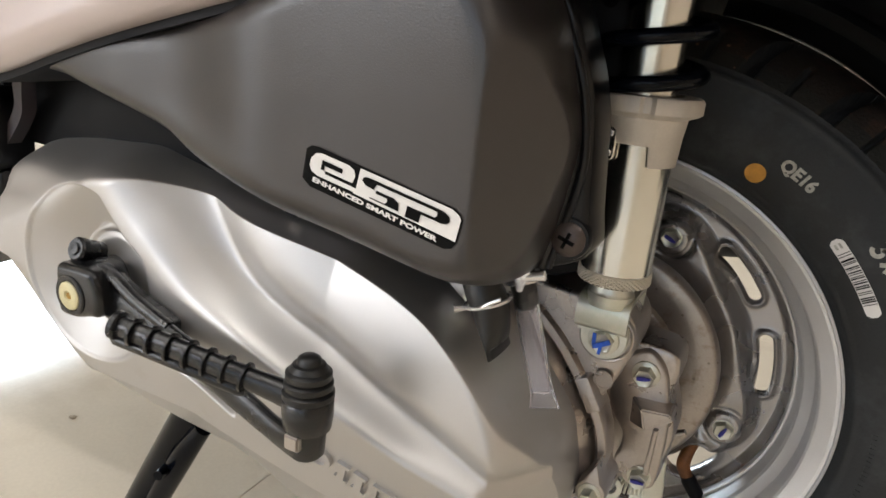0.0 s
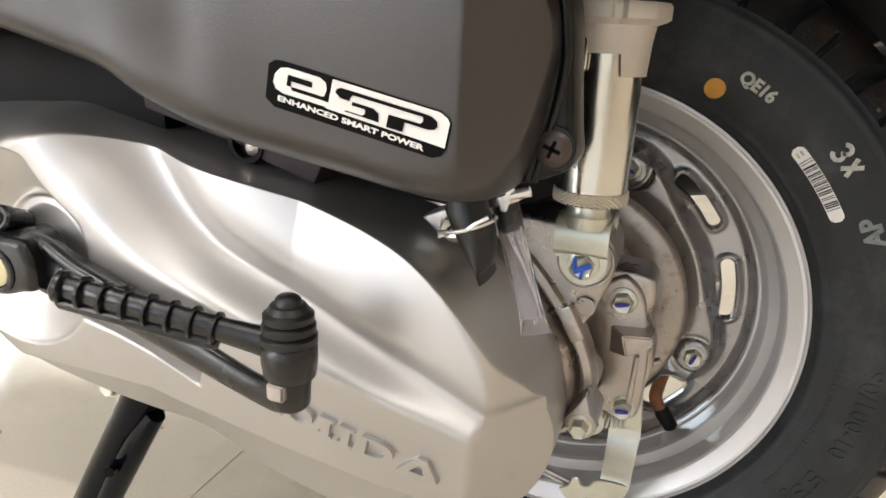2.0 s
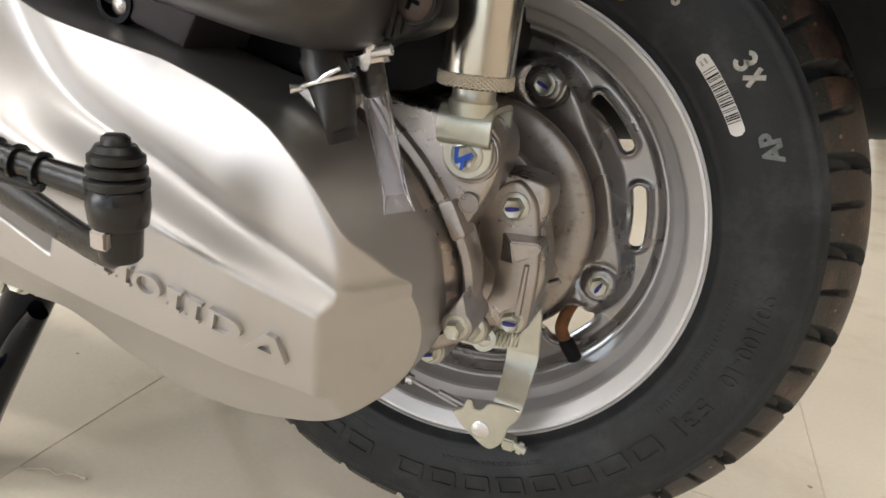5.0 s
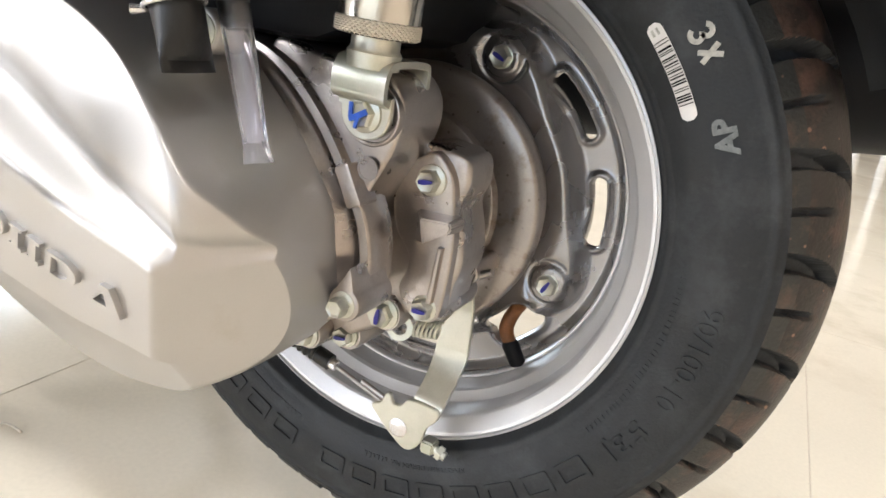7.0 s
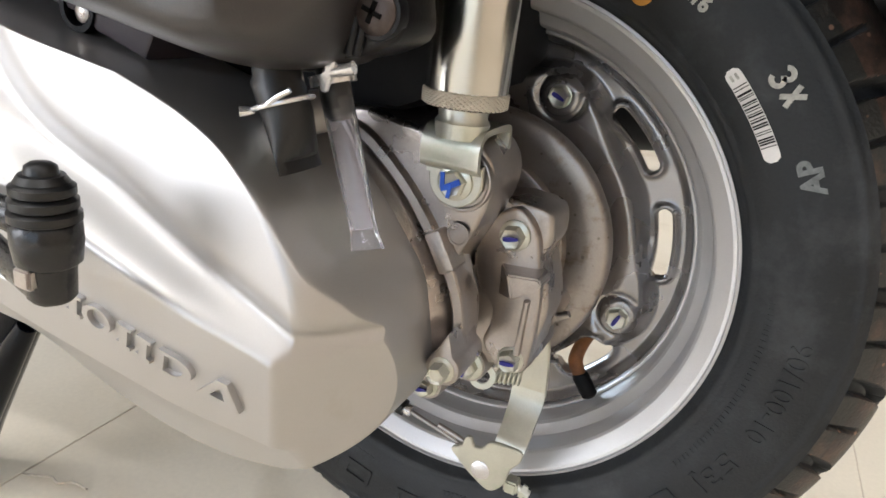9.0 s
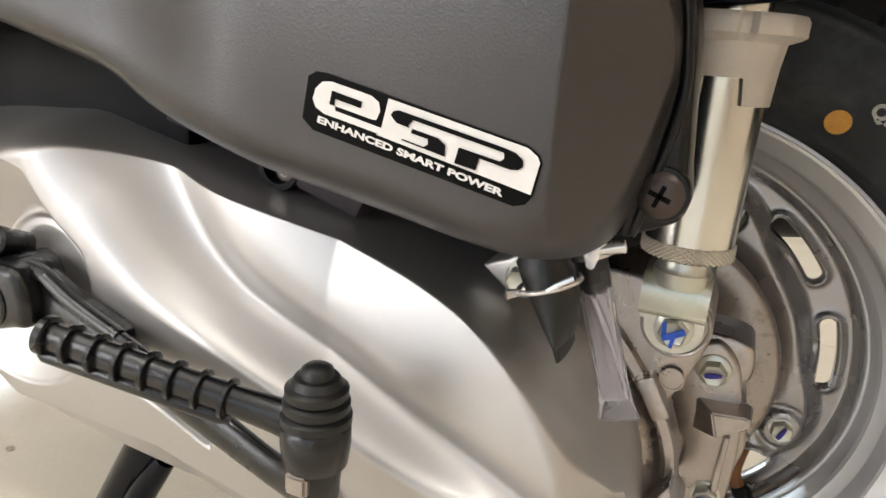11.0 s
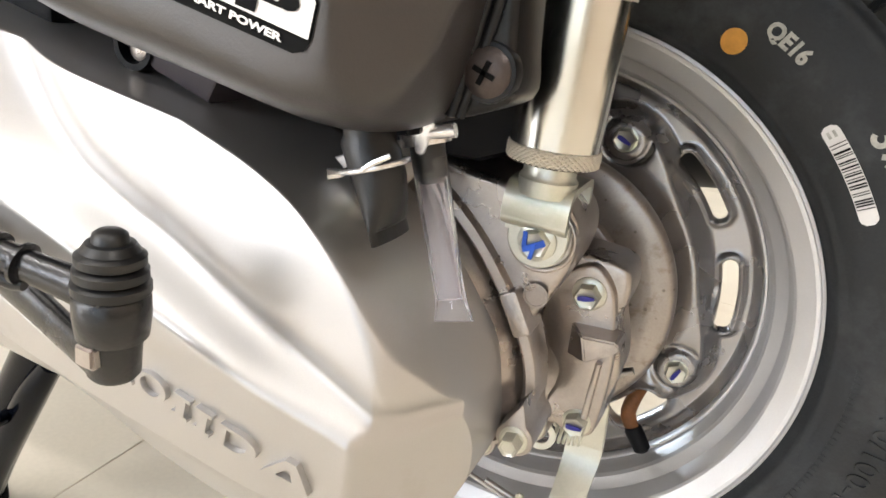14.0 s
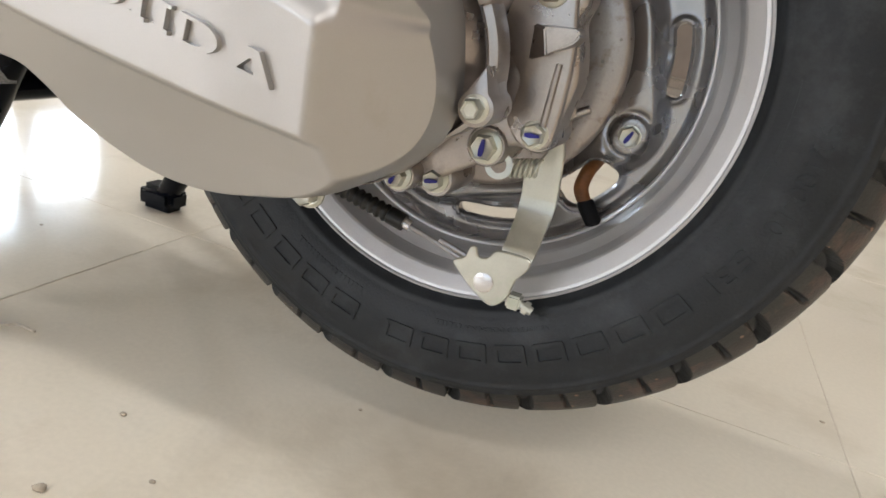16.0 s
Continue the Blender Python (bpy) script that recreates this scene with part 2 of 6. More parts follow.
def smooth_loop(pts, n, closed=True):
    """A Catmull-Rom line through the points, resampled to n even steps."""
    p = np.array(pts, float)
    k = len(p)
    fine = []
    for i in range(k if closed else k - 1):
        if closed:
            a, b, c, d = p[(i - 1) % k], p[i], p[(i + 1) % k], p[(i + 2) % k]
        else:
            a, b, c, d = p[max(i - 1, 0)], p[i], p[i + 1], p[min(i + 2, k - 1)]
        for t in np.linspace(0, 1, 24, endpoint=False):
            fine.append(0.5 * ((2 * b) + (c - a) * t + (2 * a - 5 * b + 4 * c - d) * t * t + (3 * b - a - 3 * c + d) * t ** 3))
    fine.append(fine[0] if closed else p[-1])
    fine = np.array(fine)
    s = np.concatenate([[0], np.cumsum(np.linalg.norm(np.diff(fine, axis=0), axis=1))])
    u = np.linspace(0, s[-1], n, endpoint=not closed)
    return np.stack([np.interp(u, s, fine[:, j]) for j in range(p.shape[1])], 1)


def plate(bm, outline, y0, y1, bevel=0.0015, seg=2):
    """A plate of the outline (x, z), from y0 (near) to y1 (far), its near edge rounded."""
    steps = [(0.0, y1)]
    steps.append((0.0, y0 + bevel))
    for i in range(1, seg + 1):
        a = i / seg * math.pi / 2
        steps.append((bevel * (1 - math.cos(a)), y0 + bevel * (1 - math.sin(a))))
    o = np.array(outline, float)
    area2 = np.sum(o[:, 0] * np.roll(o[:, 1], -1) - np.roll(o[:, 0], -1) * o[:, 1])
    if area2 < 0:
        o = o[::-1]
    t = np.roll(o, -1, 0) - np.roll(o, 1, 0)
    t /= np.linalg.norm(t, axis=1)[:, None] + 1e-12
    inn = np.stack([-t[:, 1], t[:, 0]], 1)
    rows = [[bm.verts.new((q[0], y, q[1])) for q in o + inn * d] for d, y in steps]
    n = len(o)
    for a, b in zip(rows, rows[1:]):
        for i in range(n):
            bm.faces.new((a[i], a[(i + 1) % n], b[(i + 1) % n], b[i]))
    bm.faces.new(rows[-1])
    bm.faces.new(rows[0][::-1])
    return [v for r in rows for v in r]


def lathe(bm, prof, centre, axis=(0, -1, 0), seg=48, cap=True, wob=None):
    """Turns the profile (height along the axis, radius) about an axis through centre."""
    q = Vector((0, 0, 1)).rotation_difference(Vector(axis)).to_matrix()
    c = Vector(centre)
    rings = []
    for h, r in prof:
        rings.append([bm.verts.new(c + q @ Vector((r * math.cos(2 * math.pi * i / seg), r * math.sin(2 * math.pi * i / seg), h))) for i in range(seg)])
    for a, b in zip(rings, rings[1:]):
        for i in range(seg):
            bm.faces.new((a[i], a[(i + 1) % seg], b[(i + 1) % seg], b[i]))
    if cap:
        bm.faces.new(rings[0][::-1])
        bm.faces.new(rings[-1])
    return [v for r in rings for v in r]


def tube(bm, pts, radius, seg=12, n=0, flat=1.0, side=None, cap=True):
    """A bar swept along points; radius one number or one a point; flat squeezes its second axis."""
    p = np.array(pts, float)
    rad = np.full(len(p), radius) if np.isscalar(radius) else np.array(radius, float)
    if n:
        both = smooth_loop(np.concatenate([p, rad[:, None]], 1), n, closed=False)
        p, rad = both[:, :3], both[:, 3]
    rings = []
    ref = Vector(side) if side is not None else None
    for i in range(len(p)):
        t = Vector(p[min(i + 1, len(p) - 1)] - p[max(i - 1, 0)]).normalized()
        if ref is None:
            ref = t.orthogonal()
        u = (ref - t * ref.dot(t)).normalized()
        if side is None:
            ref = u
        w = t.cross(u)
        rings.append([bm.verts.new(Vector(p[i]) + (u * math.cos(2 * math.pi * k / seg) + w * flat * math.sin(2 * math.pi * k / seg)) * rad[i]) for k in range(seg)])
    for a, b in zip(rings, rings[1:]):
        for k in range(seg):
            bm.faces.new((a[k], a[(k + 1) % seg], b[(k + 1) % seg], b[k]))
    if cap:
        bm.faces.new(rings[0][::-1])
        bm.faces.new(rings[-1])
    return rings


def ribbon(bm, pts, side, width, thick, n=24):
    """A flat bent strip: centre line pts, its width along side, with real thickness."""
    wv = np.array(width if not np.isscalar(width) else [width] * len(pts), float)
    sd = np.array(side, float)
    sd = np.tile(sd, (len(pts), 1)) if sd.ndim == 1 else sd
    allp = smooth_loop(np.concatenate([np.array(pts, float), sd, wv[:, None]], 1), n, closed=False)
    rows = []
    for i in range(n):
        c, s, w = Vector(allp[i, :3]), Vector(allp[i, 3:6]).normalized(), allp[i, 6]
        t = Vector(allp[min(i + 1, n - 1), :3] - allp[max(i - 1, 0), :3]).normalized()
        s = (s - t * s.dot(t)).normalized()
        k = t.cross(s)
        rows.append([bm.verts.new(c + s * a * w / 2 + k * b * thick / 2) for a, b in ((-1, -1), (1, -1), (1, 1), (-1, 1))])
    for a, b in zip(rows, rows[1:]):
        for j in range(4):
            bm.faces.new((a[j], a[(j + 1) % 4], b[(j + 1) % 4], b[j]))
    bm.faces.new(rows[0][::-1])
    bm.faces.new(rows[-1])


def hex_bolt(name, parent, x, y, z, r=0.0065, h=0.006, mark=None, turn=20, mark_turn=0, axis=(0, -1, 0)):
    """A flanged hexagon bolt whose head faces the near side; y is the seat. mark: a stripe of marker paint across the head."""
    bm = bmesh.new()
    lathe(bm, [(0, r * 1.32), (0.0012, r * 1.3), (0.002, r * 1.05)], (x, y, z), axis, 28)
    q = Vector((0, 0, 1)).rotation_difference(Vector(axis)).to_matrix()
    rings = []
    for hh, k in ((0.0015, 1.0), (h - 0.0012, 1.0), (h, 0.86), (h - 0.0006, 0.62)):
        rings.append([bm.verts.new(Vector((x, y, z)) + q @ Vector((r * k * math.cos(radians(60 * i + turn)), r * k * math.sin(radians(60 * i + turn)), hh))) for i in range(6)])
    for a, b in zip(rings, rings[1:]):
        for i in range(6):
            bm.faces.new((a[i], a[(i + 1) % 6], b[(i + 1) % 6], b[i]))
    bm.faces.new(rings[-1])
    ob = part(name, bm, ZINC, parent, "zinc plated hexagon flange bolt", angle=30)
    if mark:
        bm = bmesh.new()
        a = radians(mark_turn)
        pts = []
        for s in (-1, -0.4, 0.3, 1):
            pts.append((x + math.cos(a) * s * r * 0.62, y - h - 0.0002, z + math.sin(a) * s * r * 0.62))
        ribbon(bm, pts, (-math.sin(a), 0, math.cos(a)), [r * 0.26, r * 0.4, r * 0.34, r * 0.2], 0.0008, 10)
        part("paint_mark", bm, mark, ob, "hand-brushed blue paint mark")
    return ob


def smin(a, b, k):
    h = np.clip(0.5 + 0.5 * (b - a) / k, 0, 1)
    return b * (1 - h) + a * h - k * h * (1 - h)


def sstep(a, b, x):
    t = np.clip((x - a) / (b - a), 0, 1)
    return t * t * (3 - 2 * t)


def line_dist(x, z, pts):
    """Distance to a polyline, and the signed side (plus: above and right of it)."""
    best = np.full(np.shape(x), 1e9)
    side = np.zeros(np.shape(x))
    for (ax, az), (bx, bz) in zip(pts, pts[1:]):
        dx, dz = bx - ax, bz - az
        t = np.clip(((x - ax) * dx + (z - az) * dz) / (dx * dx + dz * dz), 0, 1)
        px, pz = x - ax - t * dx, z - az - t * dz
        d = np.hypot(px, pz)
        s = np.sign(dx * pz - dz * px)
        m = d < best
        best, side = np.where(m, d, best), np.where(m, s, side)
    return best, side


def shell(bm, outline, spine, ybase, height, rings=60, n=320, back=None):
    """A moulded cover: rings drawn in from the outline to its spine, raised by height(x, z, depth from the edge)."""
    o = smooth_loop(outline, n)
    sp = np.array(spine, float)
    near = np.zeros_like(o)
    bd = np.full(n, 1e9)
    for a, b in zip(sp, sp[1:]):
        t = np.clip(((o - a) @ (b - a)) / ((b - a) @ (b - a)), 0, 1)
        q = a + t[:, None] * (b - a)
        d = np.linalg.norm(o - q, axis=1)
        m = d < bd
        near[m], bd[m] = q[m], d[m]
    k = np.ones(9) / 9
    for j in range(2):
        near[:, j] = np.convolve(np.concatenate([near[-4:, j], near[:, j], near[:4, j]]), k, "valid")
    full = np.linalg.norm(o - near, axis=1)
    rows = []
    if back is not None:
        rows.append([bm.verts.new((q[0], back, q[1])) for q in o])
    for i in range(rings + 1):
        u = (i / rings) ** 1.8
        p = o + (near - o) * u
        h = height(p[:, 0], p[:, 1], u * full)
        rows.append([bm.verts.new((p[j, 0], ybase - h[j], p[j, 1])) for j in range(n)])
    for a, b in zip(rows, rows[1:]):
        for j in range(n):
            bm.faces.new((a[j], a[(j + 1) % n], b[(j + 1) % n], b[j]))
    bmesh.ops.remove_doubles(bm, verts=rows[-1], dist=0.0004)
    return rows


def text_mesh(body, size, bold=0.025):
    """The outlines of words in the built-in font, filled, as points and faces about their centre."""
    cu = bpy.data.curves.new("words", "FONT")
    cu.body, cu.size, cu.align_x, cu.align_y, cu.resolution_u = body, size, "CENTER", "CENTER", 3
    cu.offset = bold * size
    ob = bpy.data.objects.new("words", cu)
    scene.collection.objects.link(ob)
    me = bpy.data.meshes.new_from_object(ob.evaluated_get(bpy.context.evaluated_depsgraph_get()))
    vs, fs = [v.co.copy() for v in me.vertices], [tuple(p.vertices) for p in me.polygons]
    bpy.data.objects.remove(ob)
    bpy.data.curves.remove(cu)
    bpy.data.meshes.remove(me)
    return vs, fs

# ---------------------------------------------------------------- the room
TW = 0.598
TX, TY = 0.296, 0.131
bm = bmesh.new()
box(bm, ROOM_X0, ROOM_X1, ROOM_Y0, ROOM_Y1, -0.12, -0.0005)
floor = part("floor", bm, GROUT, None, smooth=False)
tagged(floor, "glossy beige square floor tiles with thin brown joints", "floor", kind="structure")


def wall_run(name, x0, x1, y0, y1, mat, label):
    bm = bmesh.new()
    box(bm, x0, x1, y0, y1, -0.1, ROOM_H)
    return tagged(part(name, bm, mat, None, smooth=False), label, "wall", kind="structure")


# east wall is out of view; tan and close to bounce warm light leftwards
wall_run("wall_east", ROOM_X1, ROOM_X1 + 0.15, ROOM_Y0 - 0.15, ROOM_Y1 + 0.15, WALLE, "unseen tan showroom wall, added to throw warm light on the scooter")
wall_run("wall_north", ROOM_X0, ROOM_X1, ROOM_Y1, ROOM_Y1 + 0.15, WALLB, "far brown panelled showroom wall")
bm = bmesh.new()
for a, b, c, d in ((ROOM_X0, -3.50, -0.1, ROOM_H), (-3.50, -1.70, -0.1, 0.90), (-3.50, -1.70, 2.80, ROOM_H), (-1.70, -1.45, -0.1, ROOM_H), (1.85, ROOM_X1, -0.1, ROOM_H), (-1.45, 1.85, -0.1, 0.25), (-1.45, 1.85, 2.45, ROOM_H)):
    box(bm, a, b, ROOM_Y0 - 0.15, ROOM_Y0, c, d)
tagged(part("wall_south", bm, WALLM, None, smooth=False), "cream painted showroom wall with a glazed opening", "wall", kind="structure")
bm = bmesh.new()
box(bm, ROOM_X0 - 0.15, ROOM_X1 + 0.15, ROOM_Y0 - 0.15, ROOM_Y1 + 0.15, ROOM_H, ROOM_H + 0.15)
tagged(part("ceiling", bm, CEILM, None, smooth=False), "plain white ceiling", "ceiling", kind="structure")

# the glazed shop front: four windows in the west wall, two tall ones in the south wall
bm = bmesh.new()
X0, X1 = ROOM_X0 - 0.15, ROOM_X0
WINDOWS = ((-4.20, -2.60, 0.10, 1.34), (1.30, 2.14, 0.82, 1.68), (2.21, 2.61, 0.84, 1.53), (2.69, 3.21, 0.92, 1.39))
ya = ROOM_Y0 - 0.15
for y0, y1, z0, z1 in WINDOWS:
    box(bm, X0, X1, ya, y0, -0.1, ROOM_H)
    box(bm, X0, X1, y0, y1, -0.1, z0)
    box(bm, X0, X1, y0, y1, z1, ROOM_H)
    ya = y1
box(bm, X0, X1, ya, ROOM_Y1 + 0.15, -0.1, ROOM_H)
tagged(part("wall_west", bm, WALLM, None, smooth=False), "cream shop-front wall with glazed openings", "wall", kind="structure")
for i, (y0, y1, z0, z1) in enumerate(WINDOWS):
    win = thing(f"window_{i + 1}", "grey metal shop-front window letting in daylight", "window", kind="structure")
    bm = bmesh.new()
    bars = [(y0, y1, z0, z0 + 0.05), (y0, y1, z1 - 0.05, z1), (y0, y0 + 0.05, z0 + 0.05, z1 - 0.05), (y1 - 0.05, y1, z0 + 0.05, z1 - 0.05)]
    cuts = [(y0 + 0.05, y1 - 0.05)]
    for a, b, c, d in bars:
        box(bm, X0 + 0.05, X0 + 0.1, a, b, c, d)
    part("window_frame", bm, FRAMEM, win, smooth=False)
    for a, b in cuts:
        bm = bmesh.new()
        box(bm, X0 + 0.07, X0 + 0.076, a, b, z0 + 0.05, z1 - 0.05)
        part("pane", bm, GLASSM, win, smooth=False).visible_shadow = False
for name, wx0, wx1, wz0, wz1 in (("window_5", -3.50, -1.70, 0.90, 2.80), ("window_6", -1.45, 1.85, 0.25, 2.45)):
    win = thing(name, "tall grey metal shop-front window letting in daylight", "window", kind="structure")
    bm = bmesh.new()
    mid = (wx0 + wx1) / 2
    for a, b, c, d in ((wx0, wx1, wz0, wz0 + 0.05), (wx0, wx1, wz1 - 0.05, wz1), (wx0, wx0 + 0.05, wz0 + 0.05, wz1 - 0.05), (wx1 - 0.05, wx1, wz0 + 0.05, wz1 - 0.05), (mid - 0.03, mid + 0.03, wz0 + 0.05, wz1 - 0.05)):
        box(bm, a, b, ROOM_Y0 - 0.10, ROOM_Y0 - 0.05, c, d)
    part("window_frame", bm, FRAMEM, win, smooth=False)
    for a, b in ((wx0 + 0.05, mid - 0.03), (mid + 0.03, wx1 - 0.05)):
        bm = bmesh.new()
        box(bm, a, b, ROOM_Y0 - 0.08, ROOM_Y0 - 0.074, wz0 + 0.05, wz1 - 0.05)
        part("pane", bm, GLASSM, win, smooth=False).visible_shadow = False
bm = bmesh.new()
bmesh.ops.create_grid(bm, x_segments=4, y_segments=4, size=600)
for v in bm.verts:
    v.co.z = -0.13
tagged(part("ground", bm, OUTSIDE, None, smooth=False), "pale paving outside the shop", "ground", kind="structure")

# ceiling battens
LAMPM = bpy.data.materials.new("lit_tube")
LAMPM.use_nodes = True
LAMPM.node_tree.nodes["Principled BSDF"].inputs["Emission Color"].default_value = (1.0, 0.95, 0.87, 1)
LAMPM.node_tree.nodes["Principled BSDF"].inputs["Emission Strength"].default_value = 6.0
for lx, ly in LAMPS:
    lamp = thing("ceiling_light", "white fluorescent batten lit on the ceiling", "lamp", "ceiling battens")
    bm = bmesh.new()
    box(bm, lx - 0.62, lx + 0.62, ly - 0.035, ly + 0.035, ROOM_H - 0.05, ROOM_H, 0.006, 2)
    part("batten_body", bm, CEILM, lamp)
    bm = bmesh.new()
    tube(bm, [(lx - 0.6, ly, ROOM_H - 0.066), (lx + 0.6, ly, ROOM_H - 0.066)], 0.014, 14)
    part("tube", bm, LAMPM, lamp, "glowing white tube")

# ---------------------------------------------------------------- the scooter
scooter = thing("scooter", "silver-grey automatic scooter on its centre stand, rear end", "scooter")


def loft(bm, outline, steps, cap_near=True, cap_far=True, swell=None):
    """A casting whose outline (x, z) grows or shrinks with y: steps of (inset, y) from far to near."""
    o = np.array(outline, float)
    if np.sum(o[:, 0] * np.roll(o[:, 1], -1) - np.roll(o[:, 0], -1) * o[:, 1]) < 0:
        o = o[::-1]
    t = np.roll(o, -1, 0) - np.roll(o, 1, 0)
    t /= np.linalg.norm(t, axis=1)[:, None] + 1e-12
    inn = np.stack([-t[:, 1], t[:, 0]], 1)
    n = len(o)
    k = np.ones(n) if swell is None else swell(o[:, 0], o[:, 1])
    rows = [[bm.verts.new((q[0], y, q[1])) for q in o + inn * (d * k[:, None] if d < 0 else d)] for d, y in steps]
    for a, b in zip(rows, rows[1:]):
        for i in range(n):
            bm.faces.new((a[i], a[(i + 1) % n], b[(i + 1) % n], b[i]))
    if cap_far:
        bm.faces.new(rows[0][::-1])
    if cap_near:
        bm.faces.new(rows[-1])


# ---- rear wheel
SIDE_R = [0.1375, 0.1405, 0.1435, 0.1445, 0.1460, 0.1475, 0.1490, 0.155, 0.162, 0.170, 0.178, 0.186, 0.1880, 0.1890, 0.1905, 0.1915, 0.1930, 0.1945]
SIDE_Y = [0.0270, 0.0300, 0.0345, 0.0368, 0.0388, 0.0388, 0.0398, 0.0428, 0.0448, 0.0455, 0.0455, 0.0445, 0.0440, 0.0444, 0.0444, 0.0436, 0.0428, 0.0425]


def side_y(r):
    return float(np.interp(r, SIDE_R, SIDE_Y))


def side_point(r, ang, lift=0.0):
    return Vector((r * math.cos(ang), -side_y(r) - lift, AXLE_Z + r * math.sin(ang)))


wheel_bm = bmesh.new()
RIMP = [(-0.1162, 0.0125), (-0.1166, 0.0080), (-0.1172, 0.0068), (-0.1182, 0.0066), (-0.1188, 0.0074), (-0.1192, 0.0060), (-0.1198, 0.0005), (-0.1206, -0.0045), (-0.1218, -0.0068), (-0.1262, -0.0098), (-0.1272, -0.0108),
        (-0.1278, -0.0150), (-0.1282, -0.0215), (-0.1289, -0.0248), (-0.1300, -0.0262), (-0.1375, -0.0308), (-0.1392, -0.0312), (-0.1398, -0.0326), (-0.1412, -0.0322), (-0.1416, -0.0290), (-0.1400, -0.0265), (-0.1370, -0.0250),
        (-0.1340, -0.010), (-0.1240, 0.004), (-0.1240, 0.016), (-0.136, 0.024), (-0.1400, 0.0265), (-0.1416, 0.0290), (-0.1395, 0.0325), (-0.131, 0.028), (-0.1265, 0.016), (-0.1165, 0.013)]
SEG = 240
rings = []
for r, y in RIMP:
    r = -r
    rings.append([wheel_bm.verts.new((r * math.cos(2 * math.pi * i / SEG), y, AXLE_Z + r * math.sin(2 * math.pi * i / SEG))) for i in range(SEG)])
for a, b in zip(rings, rings[1:] + rings[:1]):
    for i in range(SEG):
        wheel_bm.faces.new((a[i], a[(i + 1) % SEG], b[(i + 1) % SEG], b[i]))
wheel = part("wheel", wheel_bm, RIM, scooter, "silver painted pressed steel wheel rim", angle=15)

# sidewalls
bm = bmesh.new()
SEG = 240
for s in (-1, 1):
    rings = [[bm.verts.new((r * math.cos(2 * math.pi * i / SEG), s * y, AXLE_Z + r * math.sin(2 * math.pi * i / SEG))) for i in range(SEG)] for r, y in zip(SIDE_R, SIDE_Y)]
    for a, b in zip(rings, rings[1:]):
        for i in range(SEG):
            bm.faces.new((a[i], a[(i + 1) % SEG], b[(i + 1) % SEG], b[i]))
tyre = part("tyre", bm, RUBBER, wheel, "black rubber tyre sidewall with raised rings", angle=60)

# tread with curved cross grooves and short nicks between them
bm = bmesh.new()
SEG, LAT, GROOVES = 1960, 44, 28
floors = []
gs = np.linspace(-1, 1, LAT + 1)
gs = np.sign(gs) * np.abs(gs) ** 0.9
th = 2 * np.pi * np.arange(SEG) / SEG
grid = []
for s in gs:
    y = 0.0425 * s
    r0 = 0.2180 - 0.0235 * abs(s) ** 2.7
    q = 1 - abs(s)
    period = 2 * np.pi / GROOVES
    bend = -0.135 * q ** 1.6
    d = (th + radians(4.0) - bend + (0.5 * period if s > 0 else 0)) % period
    d = np.minimum(d, period - d) * r0
    w = 0.0044 * (1 - 0.55 * q)
    cut = (1 - sstep(w * 0.75, w * 1.10, d)) * (1 - sstep(0.62, 0.80, q))
    d2 = (th + radians(4.0) - bend * 0.5 + period * 0.5 + (0.5 * period if s > 0 else 0)) % period
    d2 = np.minimum(d2, period - d2) * r0
    cut2 = (1 - sstep(0.0009, 0.0019, d2)) * (1 - sstep(0.26, 0.36, q))
    floors.append(np.maximum(cut, 0.75 * cut2) > 0.4)
    rr = r0 - 0.0075 * np.maximum(cut, 0.75 * cut2)
    grid.append([bm.verts.new((rr[i] * math.cos(th[i]), y, AXLE_Z + rr[i] * math.sin(th[i]))) for i in range(SEG)])
for k, (a, b) in enumerate(zip(grid, grid[1:])):
    for i in range(SEG):
        f = bm.faces.new((a[i], a[(i + 1) % SEG], b[(i + 1) % SEG], b[i]))
        # groove floors take black rubber: the shade in the grooves is put into colour
        f.material_index = 2 if floors[k][i] or floors[k + 1][i] else (1 if abs(gs[k] + gs[k + 1]) / 2 > 0.86 else 0)
tread = part("tread", bm, TREADM, tyre, "dusty brown-black tread with curved cross grooves", angle=50)
tread.data.materials.append(TREADS)
tread.data.materials.append(RUBBER)

# pressed wheel disc with ventilation slots
NUTS = [radians(70 + 90 * k) for k in range(4)]
SLOTS = []
for a in NUTS:
    SLOTS += [(a + radians(27.5), radians(11.4), 0.0040), (a + radians(62.5), radians(11.4), 0.0040)]
# the slot at the valve is wider and set further in
SLOTS = [(a, h, w, 0.1005) if abs(((math.degrees(a) + 47.5 + 180) % 360) - 180) > 4 else (radians(-43), radians(11.2), 0.0102, 0.0940) for a, h, w in SLOTS]


def slot_sdf(r, t):
    best = np.full(np.shape(r), 1.0)
    for a, h, w, rc in SLOTS:
        d = (t - a + np.pi) % (2 * np.pi) - np.pi
        over = np.maximum(np.abs(d) - h + w / 0.1, 0) * 0.1
        best = np.minimum(best, np.hypot(over, r - rc) - w)
    return best


